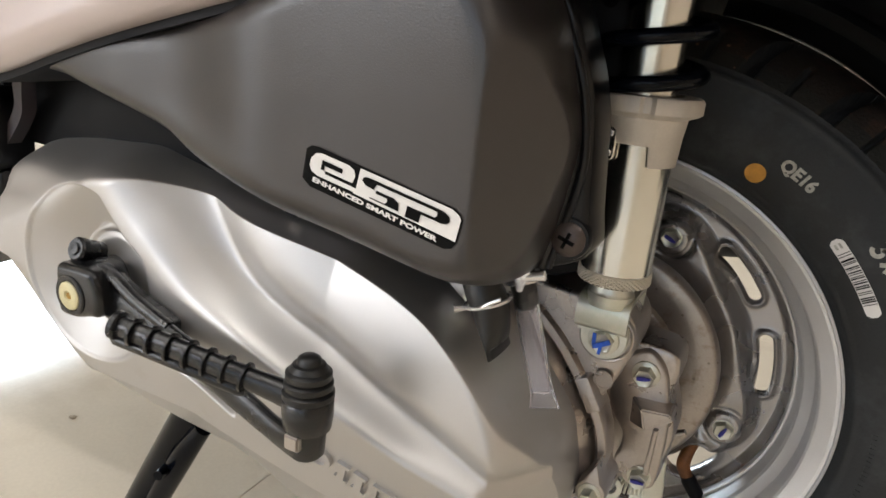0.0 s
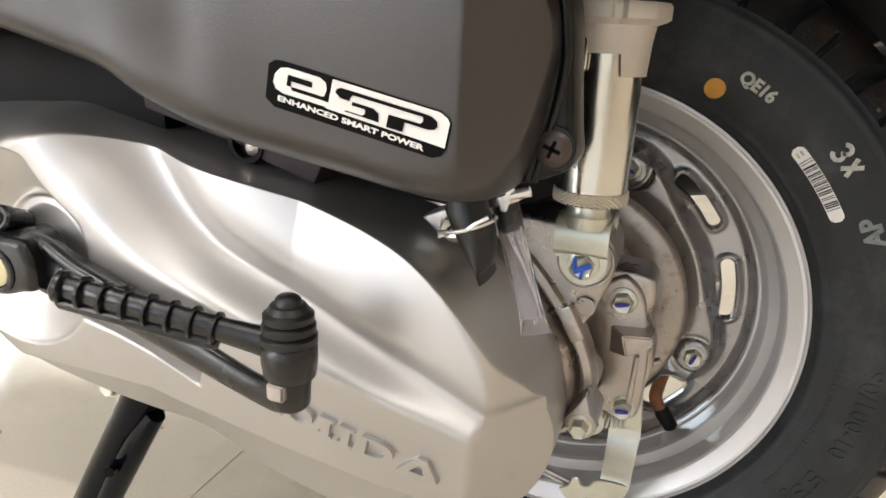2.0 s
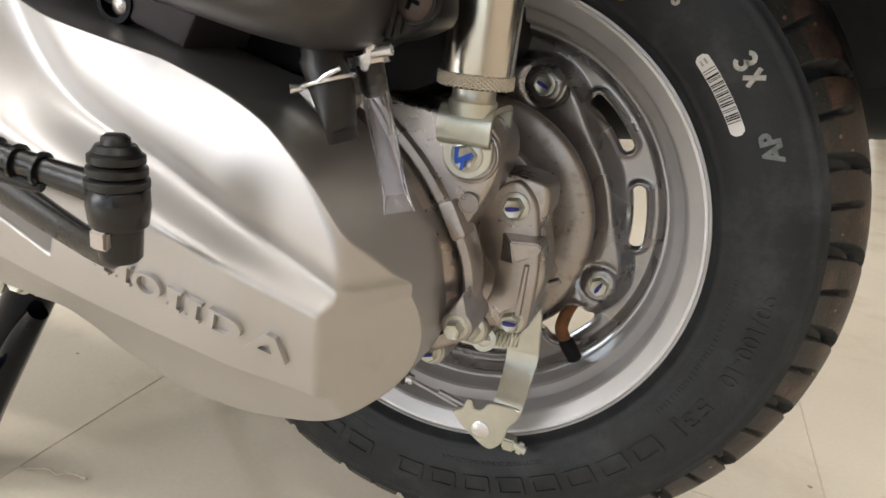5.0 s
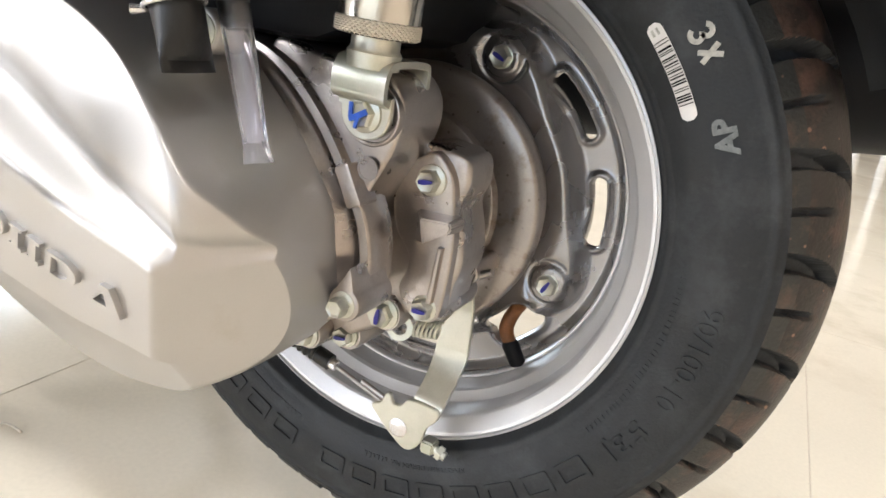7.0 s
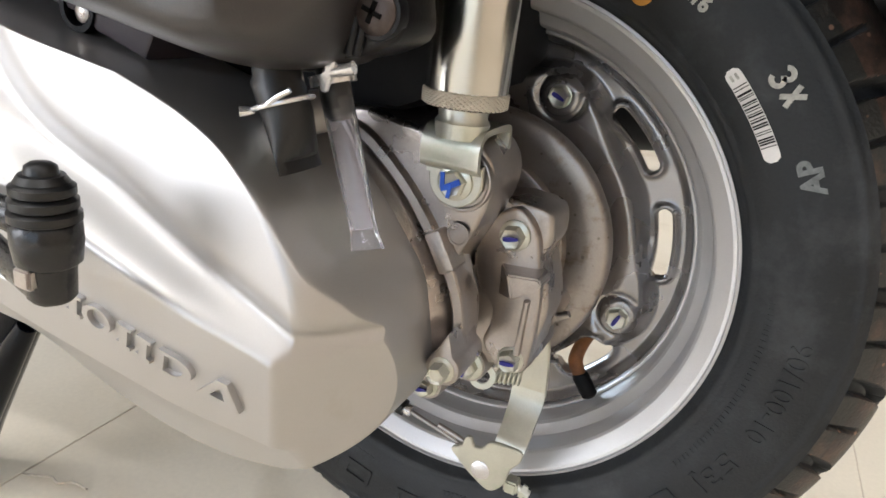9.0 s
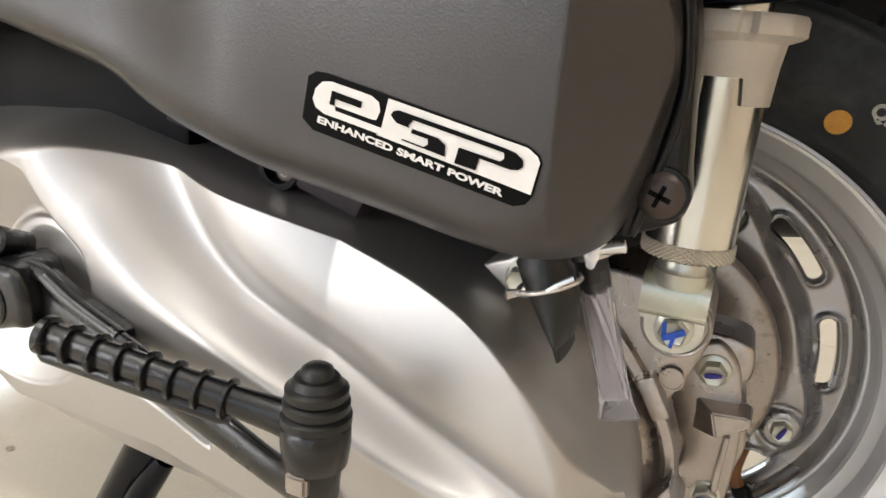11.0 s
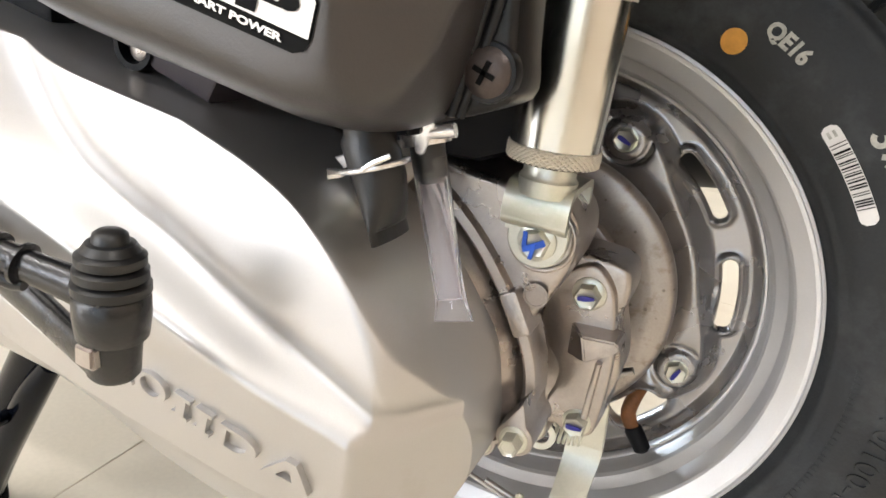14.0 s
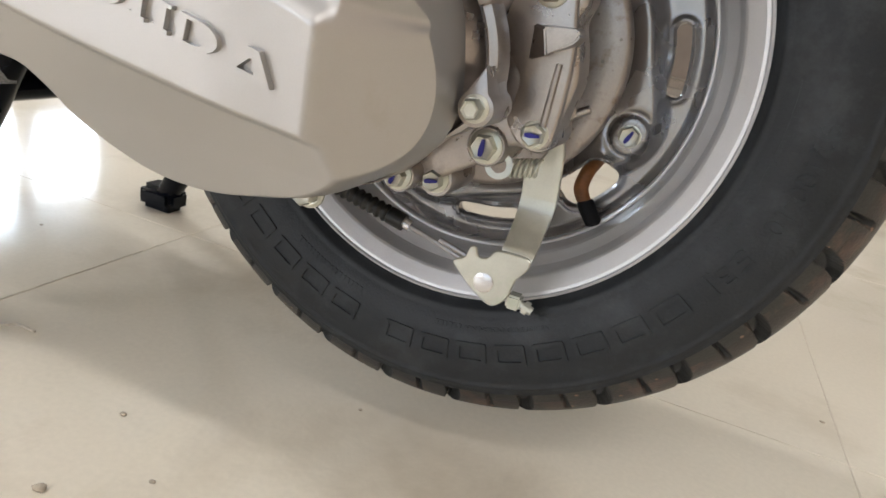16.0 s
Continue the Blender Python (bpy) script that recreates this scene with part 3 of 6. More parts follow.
def disc_y(r, t):
    rb = 0.0945 + 0.0070 * np.cos(4 * (t - NUTS[0])) + 0.002 * np.cos(8 * (t - NUTS[0]))
    inside = 1 - sstep(-0.006, 0.005, r - rb)
    y = 0.019 - 0.0150 * inside
    y += 0.0075 * (1 - sstep(0.062, 0.086, r))
    lip = np.exp(-((slot_sdf(r, t) - 0.0016) / 0.0018) ** 2)
    y += -0.0026 * lip
    y -= 0.008 * sstep(0.1115, 0.1168, r)
    for a in NUTS:
        d = np.hypot(r * np.cos(t) - 0.0905 * np.cos(a), r * np.sin(t) - 0.0905 * np.sin(a))
        y += (0.0012 - 0.000) * np.exp(-((d - 0.0125) / 0.0022) ** 2) * 1.6 - 0.001 * (d < 0.0105)
    return y


bm = bmesh.new()
NR, NT = 64, 720
R, T = np.meshgrid(np.linspace(0.045, 0.1168, NR), 2 * np.pi * np.arange(NT) / NT, indexing="ij")
sd = slot_sdf(R, T)
cell = 0.0011
e = 1e-5
gr = (slot_sdf(R + e, T) - slot_sdf(R - e, T)) / (2 * e)
gt = (slot_sdf(R, T + e / 0.1) - slot_sdf(R, T - e / 0.1)) / (2 * e)
near = np.abs(sd) < 0.62 * cell
R2 = np.where(near, R - sd * gr, R)
T2 = np.where(near, T - sd * gt / R, T)
sd2 = np.where(near, 0.0, sd)
Y = disc_y(R2, T2)
vg = [[bm.verts.new((R2[i, j] * math.cos(T2[i, j]), Y[i, j], AXLE_Z + R2[i, j] * math.sin(T2[i, j]))) for j in range(NT)] for i in range(NR)]
for i in range(NR - 1):
    for j in range(NT):
        k = (j + 1) % NT
        if (sd2[i, j] + sd2[i + 1, j] + sd2[i, k] + sd2[i + 1, k]) / 4 > 1e-6:
            bm.faces.new((vg[i][j], vg[i][k], vg[i + 1][k], vg[i + 1][j]))
edge = [ed for ed in bm.edges if len(ed.link_faces) == 1 and slot_sdf(np.hypot(ed.verts[0].co.x, ed.verts[0].co.z - AXLE_Z), np.arctan2(ed.verts[0].co.z - AXLE_Z, ed.verts[0].co.x)) < 0.002]
ext = bmesh.ops.extrude_edge_only(bm, edges=edge)
for v in [g for g in ext["geom"] if isinstance(g, bmesh.types.BMVert)]:
    v.co.y += 0.006
bmesh.ops.delete(bm, geom=[v for v in bm.verts if not v.link_faces], context="VERTS")
disc = part("wheel_disc", bm, DISC_SHADED, wheel, "pressed steel wheel centre, silver darkened for shade, with long rounded slots", angle=45)

# brake drum face, stained
bm = bmesh.new()
lathe(bm, [(-0.02, 0.070), (0.004, 0.0765), (0.0105, 0.0768), (0.0128, 0.0755), (0.0138, 0.0735), (0.0142, 0.064), (0.0146, 0.0535), (0.0185, 0.0520), (0.0192, 0.0505), (0.0200, 0.030), (0.03, 0.028), (0.03, 0.001)], (0, 0, AXLE_Z), seg=120)
part("brake_drum", bm, DRUM, wheel, "stained cast aluminium brake drum face", angle=35)

for i, a in enumerate(NUTS):
    hex_bolt("wheel_nut", disc, 0.0905 * math.cos(a), 0.0050, AXLE_Z + 0.0905 * math.sin(a), 0.0061, 0.0066, NAVYM, 10 + 25 * i, -25 + 30 * i)

# valve
bm = bmesh.new()
tube(bm, [(0.0720, 0.034, 0.1915), (0.0704, 0.018, 0.1894), (0.0676, 0.0090, 0.1835), (0.0664, 0.0058, 0.1750), (0.0688, 0.0045, 0.1695), (0.0715, 0.0038, 0.1664)], [0.0034, 0.0038, 0.0042, 0.0044, 0.0042, 0.0038], 14, 28)
valve = part("valve_stem", bm, BRASSM, wheel, "rust-brown bent rubber valve stem")
bm = bmesh.new()
tube(bm, [(0.0708, 0.0035, 0.1680), (0.0718, 0.0034, 0.1660), (0.0790, 0.0026, 0.1565), (0.0796, 0.0026, 0.1555)], [0.0044, 0.0052, 0.0048, 0.0034], 16)
part("valve_cap", bm, BLACKM, valve, "black plastic valve cap")


def on_side(name, verts, faces, r0, deg, mat, parent, label="", flip=False, lift=0.0004, thick=0.0):
    """Lays flat outlines (u along the rim clockwise, v outwards) onto the sidewall."""
    bm = bmesh.new()
    a0 = radians(deg)
    s = -1 if flip else 1
    vs = [bm.verts.new(side_point(r0 + s * v[1], a0 - s * v[0] / r0, lift)) for v in verts]
    for f in faces:
        bm.faces.new([vs[i] for i in f])
    if thick:
        top = bmesh.ops.extrude_face_region(bm, geom=list(bm.faces))
        for v in [g for g in top["geom"] if isinstance(g, bmesh.types.BMVert)]:
            v.co.y -= thick
    return part(name, bm, mat, parent, label, smooth=False)


def strip(u0, u1, v0, v1, n=10):
    """A bar along u cut into n lengths, so that it bends with the tyre."""
    us = np.linspace(u0, u1, n + 1)
    vs = [(u, v0) for u in us] + [(u, v1) for u in us]
    return vs, [(i, i + 1, n + 2 + i, n + 1 + i) for i in range(n)]


def rounded(w, h, r, n=5):
    out = []
    for cx, cy, a0 in ((w / 2 - r, h / 2 - r, 0), (-w / 2 + r, h / 2 - r, 90), (-w / 2 + r, -h / 2 + r, 180), (w / 2 - r, -h / 2 + r, 270)):
        for i in range(n + 1):
            a = radians(a0 + 90 * i / n)
            out.append((cx + r * math.cos(a), cy + r * math.sin(a)))
    return out


# barcode sticker
us = np.linspace(-0.02175, 0.02175, 31)
hs = [0.0034 * math.sqrt(max(0.02, 1 - max(0, (abs(u) - 0.0190) / 0.0030) ** 2)) for u in us]
lab_v = [(u, -h) for u, h in zip(us, hs)] + [(u, 0) for u in us] + [(u, h) for u, h in zip(us, hs)]
lab_f = [(i + 31 * k, i + 1 + 31 * k, i + 32 + 31 * k, i + 31 + 31 * k) for k in range(2) for i in range(30)]
sticker = on_side("barcode_label", lab_v, lab_f, 0.1598, 37.2, WHITEM, tyre, "white paper barcode label", lift=0.0006)
u = -0.0140
rnd = random.Random(4)
while u < 0.0150:
    w = rnd.choice((0.0004, 0.0004, 0.0007, 0.0010))
    on_side("barcode_bar", *strip(u, u + w, -0.0031, 0.0031, 1), 0.1598, 37.2, INKM, sticker, lift=0.0011)
    u += w + rnd.choice((0.0004, 0.0006, 0.0010, 0.0016))
for v in (-0.0018, 0.0004):
    on_side("small_print", *strip(-0.0195, -0.0165, v, v + 0.0011, 2), 0.1598, 37.2, STAMPM, sticker, lift=0.0011)
# yellow dot, date code, stamps
dot = [(0.0052 * math.cos(i * math.pi / 12), 0.0052 * math.sin(i * math.pi / 12)) for i in range(24)]
on_side("balance_dot", dot, [tuple(range(24))], 0.1562, 63, ORANGEM, tyre, "round orange paint dot", lift=0.0012)
for words, size, r0, deg, mat, flip, label in (("QE16", 0.0086, 0.1680, 57.3, STAMPM, False, "grey stamped code"), ("AP", 0.0125, 0.1725, 26.0, STAMPD, True, "faded grey ink stamp")):
    vs, fs = text_mesh(words, size, 0.045)
    on_side("ink_stamp", vs, fs, r0, deg, mat, tyre, label, flip, 0.0010)


def strokes(lines, w):
    """Brush strokes of width w along lines of points, as flat quads."""
    vs, fs = [], []
    for line in lines:
        p = np.array(line, float)
        t = np.gradient(p, axis=0)
        t /= np.linalg.norm(t, axis=1)[:, None]
        nrm = np.stack([-t[:, 1], t[:, 0]], 1) * w / 2
        k = len(vs)
        vs += [tuple(q) for q in p + nrm] + [tuple(q) for q in p - nrm]
        m = len(p)
        fs += [(k + i, k + i + 1, k + m + i + 1, k + m + i) for i in range(m - 1)]
    return vs, fs


arc = [(-0.0046 + 0.0024 * math.cos(radians(d)), 0.0022 + 0.0021 * math.sin(radians(d))) for d in range(160, -91, -10)]
arc += [(-0.0046 + 0.0027 * math.cos(radians(d)), -0.0022 + 0.0023 * math.sin(radians(d))) for d in range(80, -161, -10)]
cross = [[(0.0020, 0.0044), (0.0070, -0.0044)], [(0.0070, 0.0044), (0.0020, -0.0044)]]
on_side("ink_stamp", *strokes([arc], 0.0022), 0.1752, 38.8, STAMPM, tyre, "chalky grey ink stamp", lift=0.0010)
for line in cross:
    on_side("ink_stamp", *strokes([line], 0.0023), 0.1752, 38.8, STAMPM, tyre, lift=0.0010 + 0.0001 * (line is cross[1]))


def raised_words(words, size, r0, deg0, deg1, thick):
    """Moulded lettering that fills the arc from deg0 to deg1."""
    vs, fs = text_mesh(words, size, 0.01)
    x0, x1 = min(v[0] for v in vs), max(v[0] for v in vs)
    k = radians(deg0 - deg1) * r0 / (x1 - x0)
    on_side("raised_lettering", [((v[0] - (x0 + x1) / 2) * k, v[1]) for v in vs], fs, r0, (deg0 + deg1) / 2, RUBBER, tyre, lift=0.0001, thick=thick)


raised_words("90/100-10", 0.0132, 0.1712, 0.5, -18.0, 0.0008)
raised_words("53J", 0.0132, 0.1700, -22.5, -31.0, 0.0008)
raised_words("REGISTERED DESIGN No.", 0.0032, 0.1545, -61.0, -79.0, 0.0004)
# the maker's raised lettering as plain framed blocks
for a0, a1, count, h in ((-34.5, -97.0, 8, 0.0125), (-102.0, -151.0, 6, 0.0125), (100.0, 150.0, 6, 0.0115)):
    step_a = (a1 - a0) / count
    for k in range(count):
        w = abs(radians(step_a)) * 0.1690 * 0.80
        out, inn = rounded(w, h, 0.0012, 2), rounded(w - 0.0052, h - 0.0052, 0.0006, 2)
        m = len(out)
        on_side("raised_block", out + inn, [(i, (i + 1) % m, m + (i + 1) % m, m + i) for i in range(m)], 0.1690, a0 + step_a * (k + 0.5), RUBBER, tyre, lift=0.0001, thick=0.0010)
rnd = random.Random(7)
for a0, a1, r0 in ((-80, -86, 0.1545), (6, -31, 0.1556), (-104, -122, 0.1552)):
    a = a0
    while a > a1:
        w = rnd.uniform(0.0012, 0.0026)
        on_side("small_raised_print", *strip(0, w, -0.0012, 0.0012, 1), r0, a, RUBBER, tyre, lift=0.0001, thick=0.0005)
        a -= math.degrees((w + 0.0011) / r0)

# ---- transmission cover
COVER = [(0.0245, 0.234), (0.0236, 0.2125), (0.0145, 0.1965), (-0.008, 0.1795), (-0.036, 0.1695), (-0.062, 0.1645), (-0.088, 0.1645), (-0.110, 0.1700), (-0.130, 0.1795), (-0.1420, 0.1900), (-0.1530, 0.1955), (-0.175, 0.1975), (-0.215, 0.203),
         (-0.262, 0.2145), (-0.302, 0.2300), (-0.332, 0.2450), (-0.354, 0.2630), (-0.367, 0.2870), (-0.367, 0.3110), (-0.354, 0.3350), (-0.330, 0.353), (-0.285, 0.361), (-0.235, 0.360),
         (-0.205, 0.3540), (-0.160, 0.3450), (-0.110, 0.3350), (-0.080, 0.3285), (-0.053, 0.3210), (-0.032, 0.3115), (-0.0113, 0.2950), (0.0070, 0.2740), (0.0180, 0.2580)]
COVER_TOP = sorted((x, z) for x, z in smooth_loop(COVER, 300).tolist() if z > 0.26 and x < 0.02 and not (x < -0.34 and z < 0.32))
RIDGE = [(-0.232, 0.362), (-0.221, 0.341), (-0.208, 0.325), (-0.196, 0.316), (-0.181, 0.305), (-0.160, 0.294), (-0.120, 0.2815), (-0.079, 0.2680), (-0.051, 0.2590), (-0.025, 0.2500), (-0.0094, 0.2450), (0.002, 0.2412), (0.012, 0.2430), (0.03, 0.2475)]
EGG = [(-0.185, 0.370), (-0.168, 0.347), (-0.150, 0.323), (-0.132, 0.307), (-0.112, 0.297), (-0.081, 0.2855), (-0.054, 0.2750), (-0.025, 0.2640), (0.0000, 0.2535), (0.0060, 0.2515), (0.014, 0.2510), (0.03, 0.2500)]
EGG_REAR = [(-0.060, 0.345), (-0.0330, 0.3145), (-0.0200, 0.3030), (-0.0105, 0.2920), (0.0000, 0.2760), (0.0042, 0.2640), (0.0055, 0.2510), (0.0055, 0.2300)]
POCKET = [(-0.2200, 0.2640), (-0.1988, 0.2640), (-0.1767, 0.2597), (-0.1555, 0.2535), (-0.1315, 0.2425), (-0.1281, 0.2521), (-0.1250, 0.2578), (-0.1357, 0.2593), (-0.1628, 0.2678), (-0.1840, 0.2706), (-0.2080, 0.2705)]

RIDGE, EGG, EGG_REAR = (smooth_loop(line, 48, closed=False).tolist() for line in (RIDGE, EGG, EGG_REAR))


def cover_h(x, z, d):
    # outer shell: steep walls along the top and rear, wide roll at the front end, middling elsewhere
    top = sstep(0.036, 0.016, np.interp(x, [p[0] for p in COVER_TOP], [p[1] for p in COVER_TOP]) - z)
    rearward = sstep(-0.030, 0.0, x) * sstep(0.200, 0.220, z)
    wall = np.maximum(top * sstep(-0.26, -0.20, x), rearward)
    reach = 0.028 - 0.0195 * wall
    reach = reach + (0.070 - reach) * sstep(-0.225, -0.325, x) * (1 - 0.45 * top)
    foot = 0.020 * np.maximum(wall, sstep(-0.05, 0.0, x))
    u = np.clip(d / reach, 0, 1)
    edge = foot + (0.0735 - foot) * np.clip(1 - (1 - u) ** 2.2, 0, 1) ** (0.5 + 0.42 * sstep(-0.19, -0.28, x))
    # lettered lower face, its lower slope and the rear bevel
    crease = np.interp(x, [-0.16, -0.145, -0.113, -0.082, -0.0385, -0.011, 0.01], [0.2335, 0.2300, 0.2236, 0.2185, 0.2120, 0.2080, 0.2055])
    lower = 0.0700 - 0.55 * np.maximum(crease - z, 0) - 0.004 * sstep(0.0, 0.004, crease - z) - 0.0045 * sstep(-0.05, 0.0, x) + 0.11 * (np.clip(z, 0.19, 0.26) - 0.2335)
    lower = smin(lower, 0.0640 - 1.55 * (x + 0.0005 + 0.12 * (0.239 - z)), 0.0028)
    # above the ridge: a band falling to the valley, then the set-back bulge with its own rear bevel
    d1, s1 = line_dist(x, z, RIDGE)
    d2, s2 = line_dist(x, z, EGG)
    d3, s3 = line_dist(x, z, EGG_REAR)
    sig1, sig2, sig3 = d1 * s1, d2 * s2, d3 * s3
    frac = np.clip(d1 / (d1 + d2 + 1e-6), 0, 1)
    rise = z - 0.255 - 0.6 * np.maximum(-0.09 - x, 0)
    egg_top = 0.0630 - 0.02 * rise - 2.5 * rise * np.maximum(rise, -0.004) - 0.25 * np.maximum(x + 0.05, 0) ** 2
    floor_h = egg_top - 0.0040 - 0.035 * np.maximum(-x, 0)
    slope_r = 1.55 * np.maximum(x - 0.0015, 0)
    band = lower - (np.maximum(lower - (floor_h - slope_r), 0)) * sstep(0.02, 1.0, frac)
    soft = np.interp(x, [-0.16, -0.11, -0.06, 0.0], [0.013, 0.0100, 0.0070, 0.0050])
    base = floor_h - slope_r
    bulge = smin(egg_top, egg_top - 1.6 * sig3, 0.0055)
    egg = base + np.maximum(bulge - base, 0) * (1 - np.exp(-(np.maximum(sig2, 0) / soft) ** 1.5))
    above = np.where(sig2 > 0, egg, band)
    w = sstep(-0.0026, 0.0026, sig1)
    face = lower * (1 - w) + above * w
    h = smin(edge, face, 0.0030)
    # bowl about the kick shaft, ended by the ridge, and the boss in it
    rb = np.hypot(x + 0.237, z - 0.292)
    bowl = (0.0012 + 0.0135 * np.clip((0.0500 - rb) / 0.030, 0, 1)) * (1 - sstep(0.0490, 0.0502, rb)) * (1 - sstep(-0.0030, 0.0, sig1))
    h = h - bowl
    boss = np.hypot(x + 0.219, z - 0.294)
    inb = 1 - sstep(0.0275, 0.0295, boss)
    h = h * (1 - inb) + np.minimum(0.0645, h + 0.008) * inb
    h = h - 0.0014 * np.exp(-((boss - 0.0240) / 0.0012) ** 2)
    # long pocket under the pedal
    pd, ps = line_dist(x, z, POCKET + POCKET[:1])
    inside = np.zeros(np.shape(x), bool)
    for (ax, az), (bx, bz) in zip(POCKET, POCKET[1:] + POCKET[:1]):
        if az != bz:
            inside ^= ((az > z) != (bz > z)) & (x < (bx - ax) * (z - az) / (bz - az) + ax)
    depth = np.interp(x, [-0.215, -0.19, -0.14], [0.0, 0.0045, 0.0085])
    h = h - depth * sstep(-0.0008, 0.0036, np.where(inside, pd, -pd))
    return np.maximum(h, 0)


bm = bmesh.new()
shell(bm, COVER, [(-0.325, 0.290), (-0.20, 0.270), (-0.09, 0.245), (-0.045, 0.240)], -0.130, cover_h, rings=130, n=760, back=-0.120)
cover = part("engine_cover", bm, SILVER, scooter, "silver painted transmission cover with creases and a kick-shaft bowl", angle=60)

# raised maker's mark: plain shapes only
U = Vector((0.081, 0, -0.020)).normalized()
V = Vector((0.020, 0, 0.081)).normalized()
ORG = Vector((-0.0555, -0.1996, 0.2335))


def emblem(outline, hole=None):
    """A raised plain block with a chamfered top, ring shaped if a hole is given."""
    bm = bmesh.new()
    o = np.array(outline, float)
    c = o.mean(0)
    n = len(o)

    def at(q, y):
        p = ORG + U * float(q[0]) + V * float(q[1])
        y += -0.11 * (p.z - 0.2335) + 0.0040 * float(sstep(-0.05, 0.0, np.array(p.x)))
        return bm.verts.new(p + Vector((0, y, 0)))
    rows = []
    for k, y in ((1.0, 0.004), (1.0, -0.0024), (0.985, -0.0027)):
        rows.append([at(q, y) for q in c + (o - c) * k])
    if hole is not None:
        i0 = np.array(hole, float)
        for k, y in ((1.02, -0.0027), (1.0, -0.0024), (1.0, 0.004)):
            rows.append([at(q, y) for q in c + (i0 - c) * k])
    for a, b in zip(rows, rows[1:]):
        for i in range(n):
            bm.faces.new((a[i], a[(i + 1) % n], b[(i + 1) % n], b[i]))
    if hole is None:
        bm.faces.new(rows[-1])
    part("raised_shape", bm, SILVER, cover, "raised plain shape in the cover's silver", smooth=False)


H2, V0 = 0.0050, 0.0026


def slab_bar(cx, w, cap):
    """A plain upright bar with a wider foot and head."""
    k = H2 - 0.0014
    return [(cx + px, V0 + pz) for px, pz in ((-cap, -H2), (cap, -H2), (cap, -k), (w, -k), (w, k), (cap, k), (cap, H2), (-cap, H2), (-cap, k), (-w, k), (-w, -k), (-cap, -k))]


for cx in (-0.0462, -0.0352):
    emblem(slab_bar(cx, 0.0020, 0.0040))
for cx in (-0.0098, -0.0002):
    emblem(slab_bar(cx, 0.0019, 0.0036))
ring = [(math.cos(a), math.sin(a)) for a in np.linspace(0, 2 * math.pi, 36, endpoint=False)]
emblem([(-0.0235 + 0.0073 * p[0], V0 + 1.08 * H2 * p[1]) for p in ring], [(-0.0235 + 0.0044 * p[0], V0 + 0.0038 * p[1]) for p in ring])
bow = [(0.0068, -1.0), (0.0068, 1.0)] + [(0.0135 + 0.0085 * math.cos(a), math.sin(a)) for a in np.linspace(1.5, -1.5, 15)]
eye = [(0.0098, -1.0), (0.0098, 1.0)] + [(0.0130 + 0.0052 * math.cos(a), math.sin(a)) for a in np.linspace(1.5, -1.5, 15)]
emblem([(p[0], V0 + H2 * p[1]) for p in bow], [(p[0], V0 + 0.0036 * p[1]) for p in eye])
emblem([(0.0245, V0 - H2), (0.0428, V0 - H2), (0.0360, V0 + H2), (0.0318, V0 + H2)], [(0.0300, V0 - 0.0030), (0.0362, V0 - 0.0030), (0.0342, V0 + 0.0016), (0.0334, V0 + 0.0016)])

hex_bolt("cover_bolt", cover, 0.0335, -0.1265, 0.2215, 0.0045, 0.0080, None, 12)
hex_bolt("cover_bolt", cover, -0.0270, -0.1400, 0.1725, 0.0055, 0.0080, None, 30)
# top rear bolt in its pointed ear
bm = bmesh.new()
ear = [(-0.0275 + 0.0085 * math.cos(radians(a)), 0.3215 + 0.0085 * math.sin(radians(a))) for a in range(-120, 140, 12)] + [(-0.0430, 0.3230), (-0.0345, 0.3160)]
plate(bm, ear, -0.1540, -0.136, 0.0018, 3)
part("bolt_ear", bm, SILVER, cover)
hex_bolt("cover_bolt", cover, -0.0270, -0.1535, 0.3215, 0.0052, 0.0070, None, 8)

# ---- crankcase behind the cover, with its joint ridge
CASE = [(0.0220, 0.234), (0.0200, 0.216), (0.0100, 0.199)] + COVER[3:22] + [(-0.235, 0.358), (-0.205, 0.351), (-0.160, 0.342), (-0.110, 0.3305), (-0.080, 0.3235), (-0.053, 0.3155), (-0.030, 0.304), (-0.008, 0.286), (0.0080, 0.266), (0.0180, 0.250)]
cc = smooth_loop(CASE, 260)
bm = bmesh.new()
loft(bm, cc, [(0.010, 0.02), (0.004, -0.085), (-0.0125, -0.092), (-0.0142, -0.098), (-0.0145, -0.1130), (-0.0135, -0.1148), (-0.0100, -0.1152), (-0.0088, -0.1140), (-0.0084, -0.1105), (-0.0074, -0.1110), (-0.0050, -0.1170), (-0.0020, -0.1225), (0.0002, -0.1265), (0.0012, -0.131)], swell=lambda x, z: 0.12 + 0.88 * sstep(-0.07, -0.02, x) * sstep(0.198, 0.226, z))
crank = part("crankcase", bm, CAST, scooter, "bare cast aluminium crankcase with a raised joint ridge", angle=35)
# bolt ear with a pointed tip
bm = bmesh.new()
ear = [(0.0335 + 0.0078 * math.cos(radians(a)), 0.2215 + 0.0078 * math.sin(radians(a))) for a in range(-230, 60, 12)] + [(0.0335 + 0.001, 0.2215 + 0.017)]
plate(bm, ear, -0.1272, -0.10, 0.0012)
part("bolt_ear", bm, CAST, crank)
bm = bmesh.new()
plate(bm, rounded(0.0075, 0.0185, 0.0012), -0.0035, 0.01, 0.001)
bmesh.ops.transform(bm, matrix=Matrix.Translation((0.0222, -0.1150, 0.2690)) @ Matrix.Rotation(radians(-30), 4, "Y"), verts=bm.verts)
part("cast_lug", bm, CAST, crank)

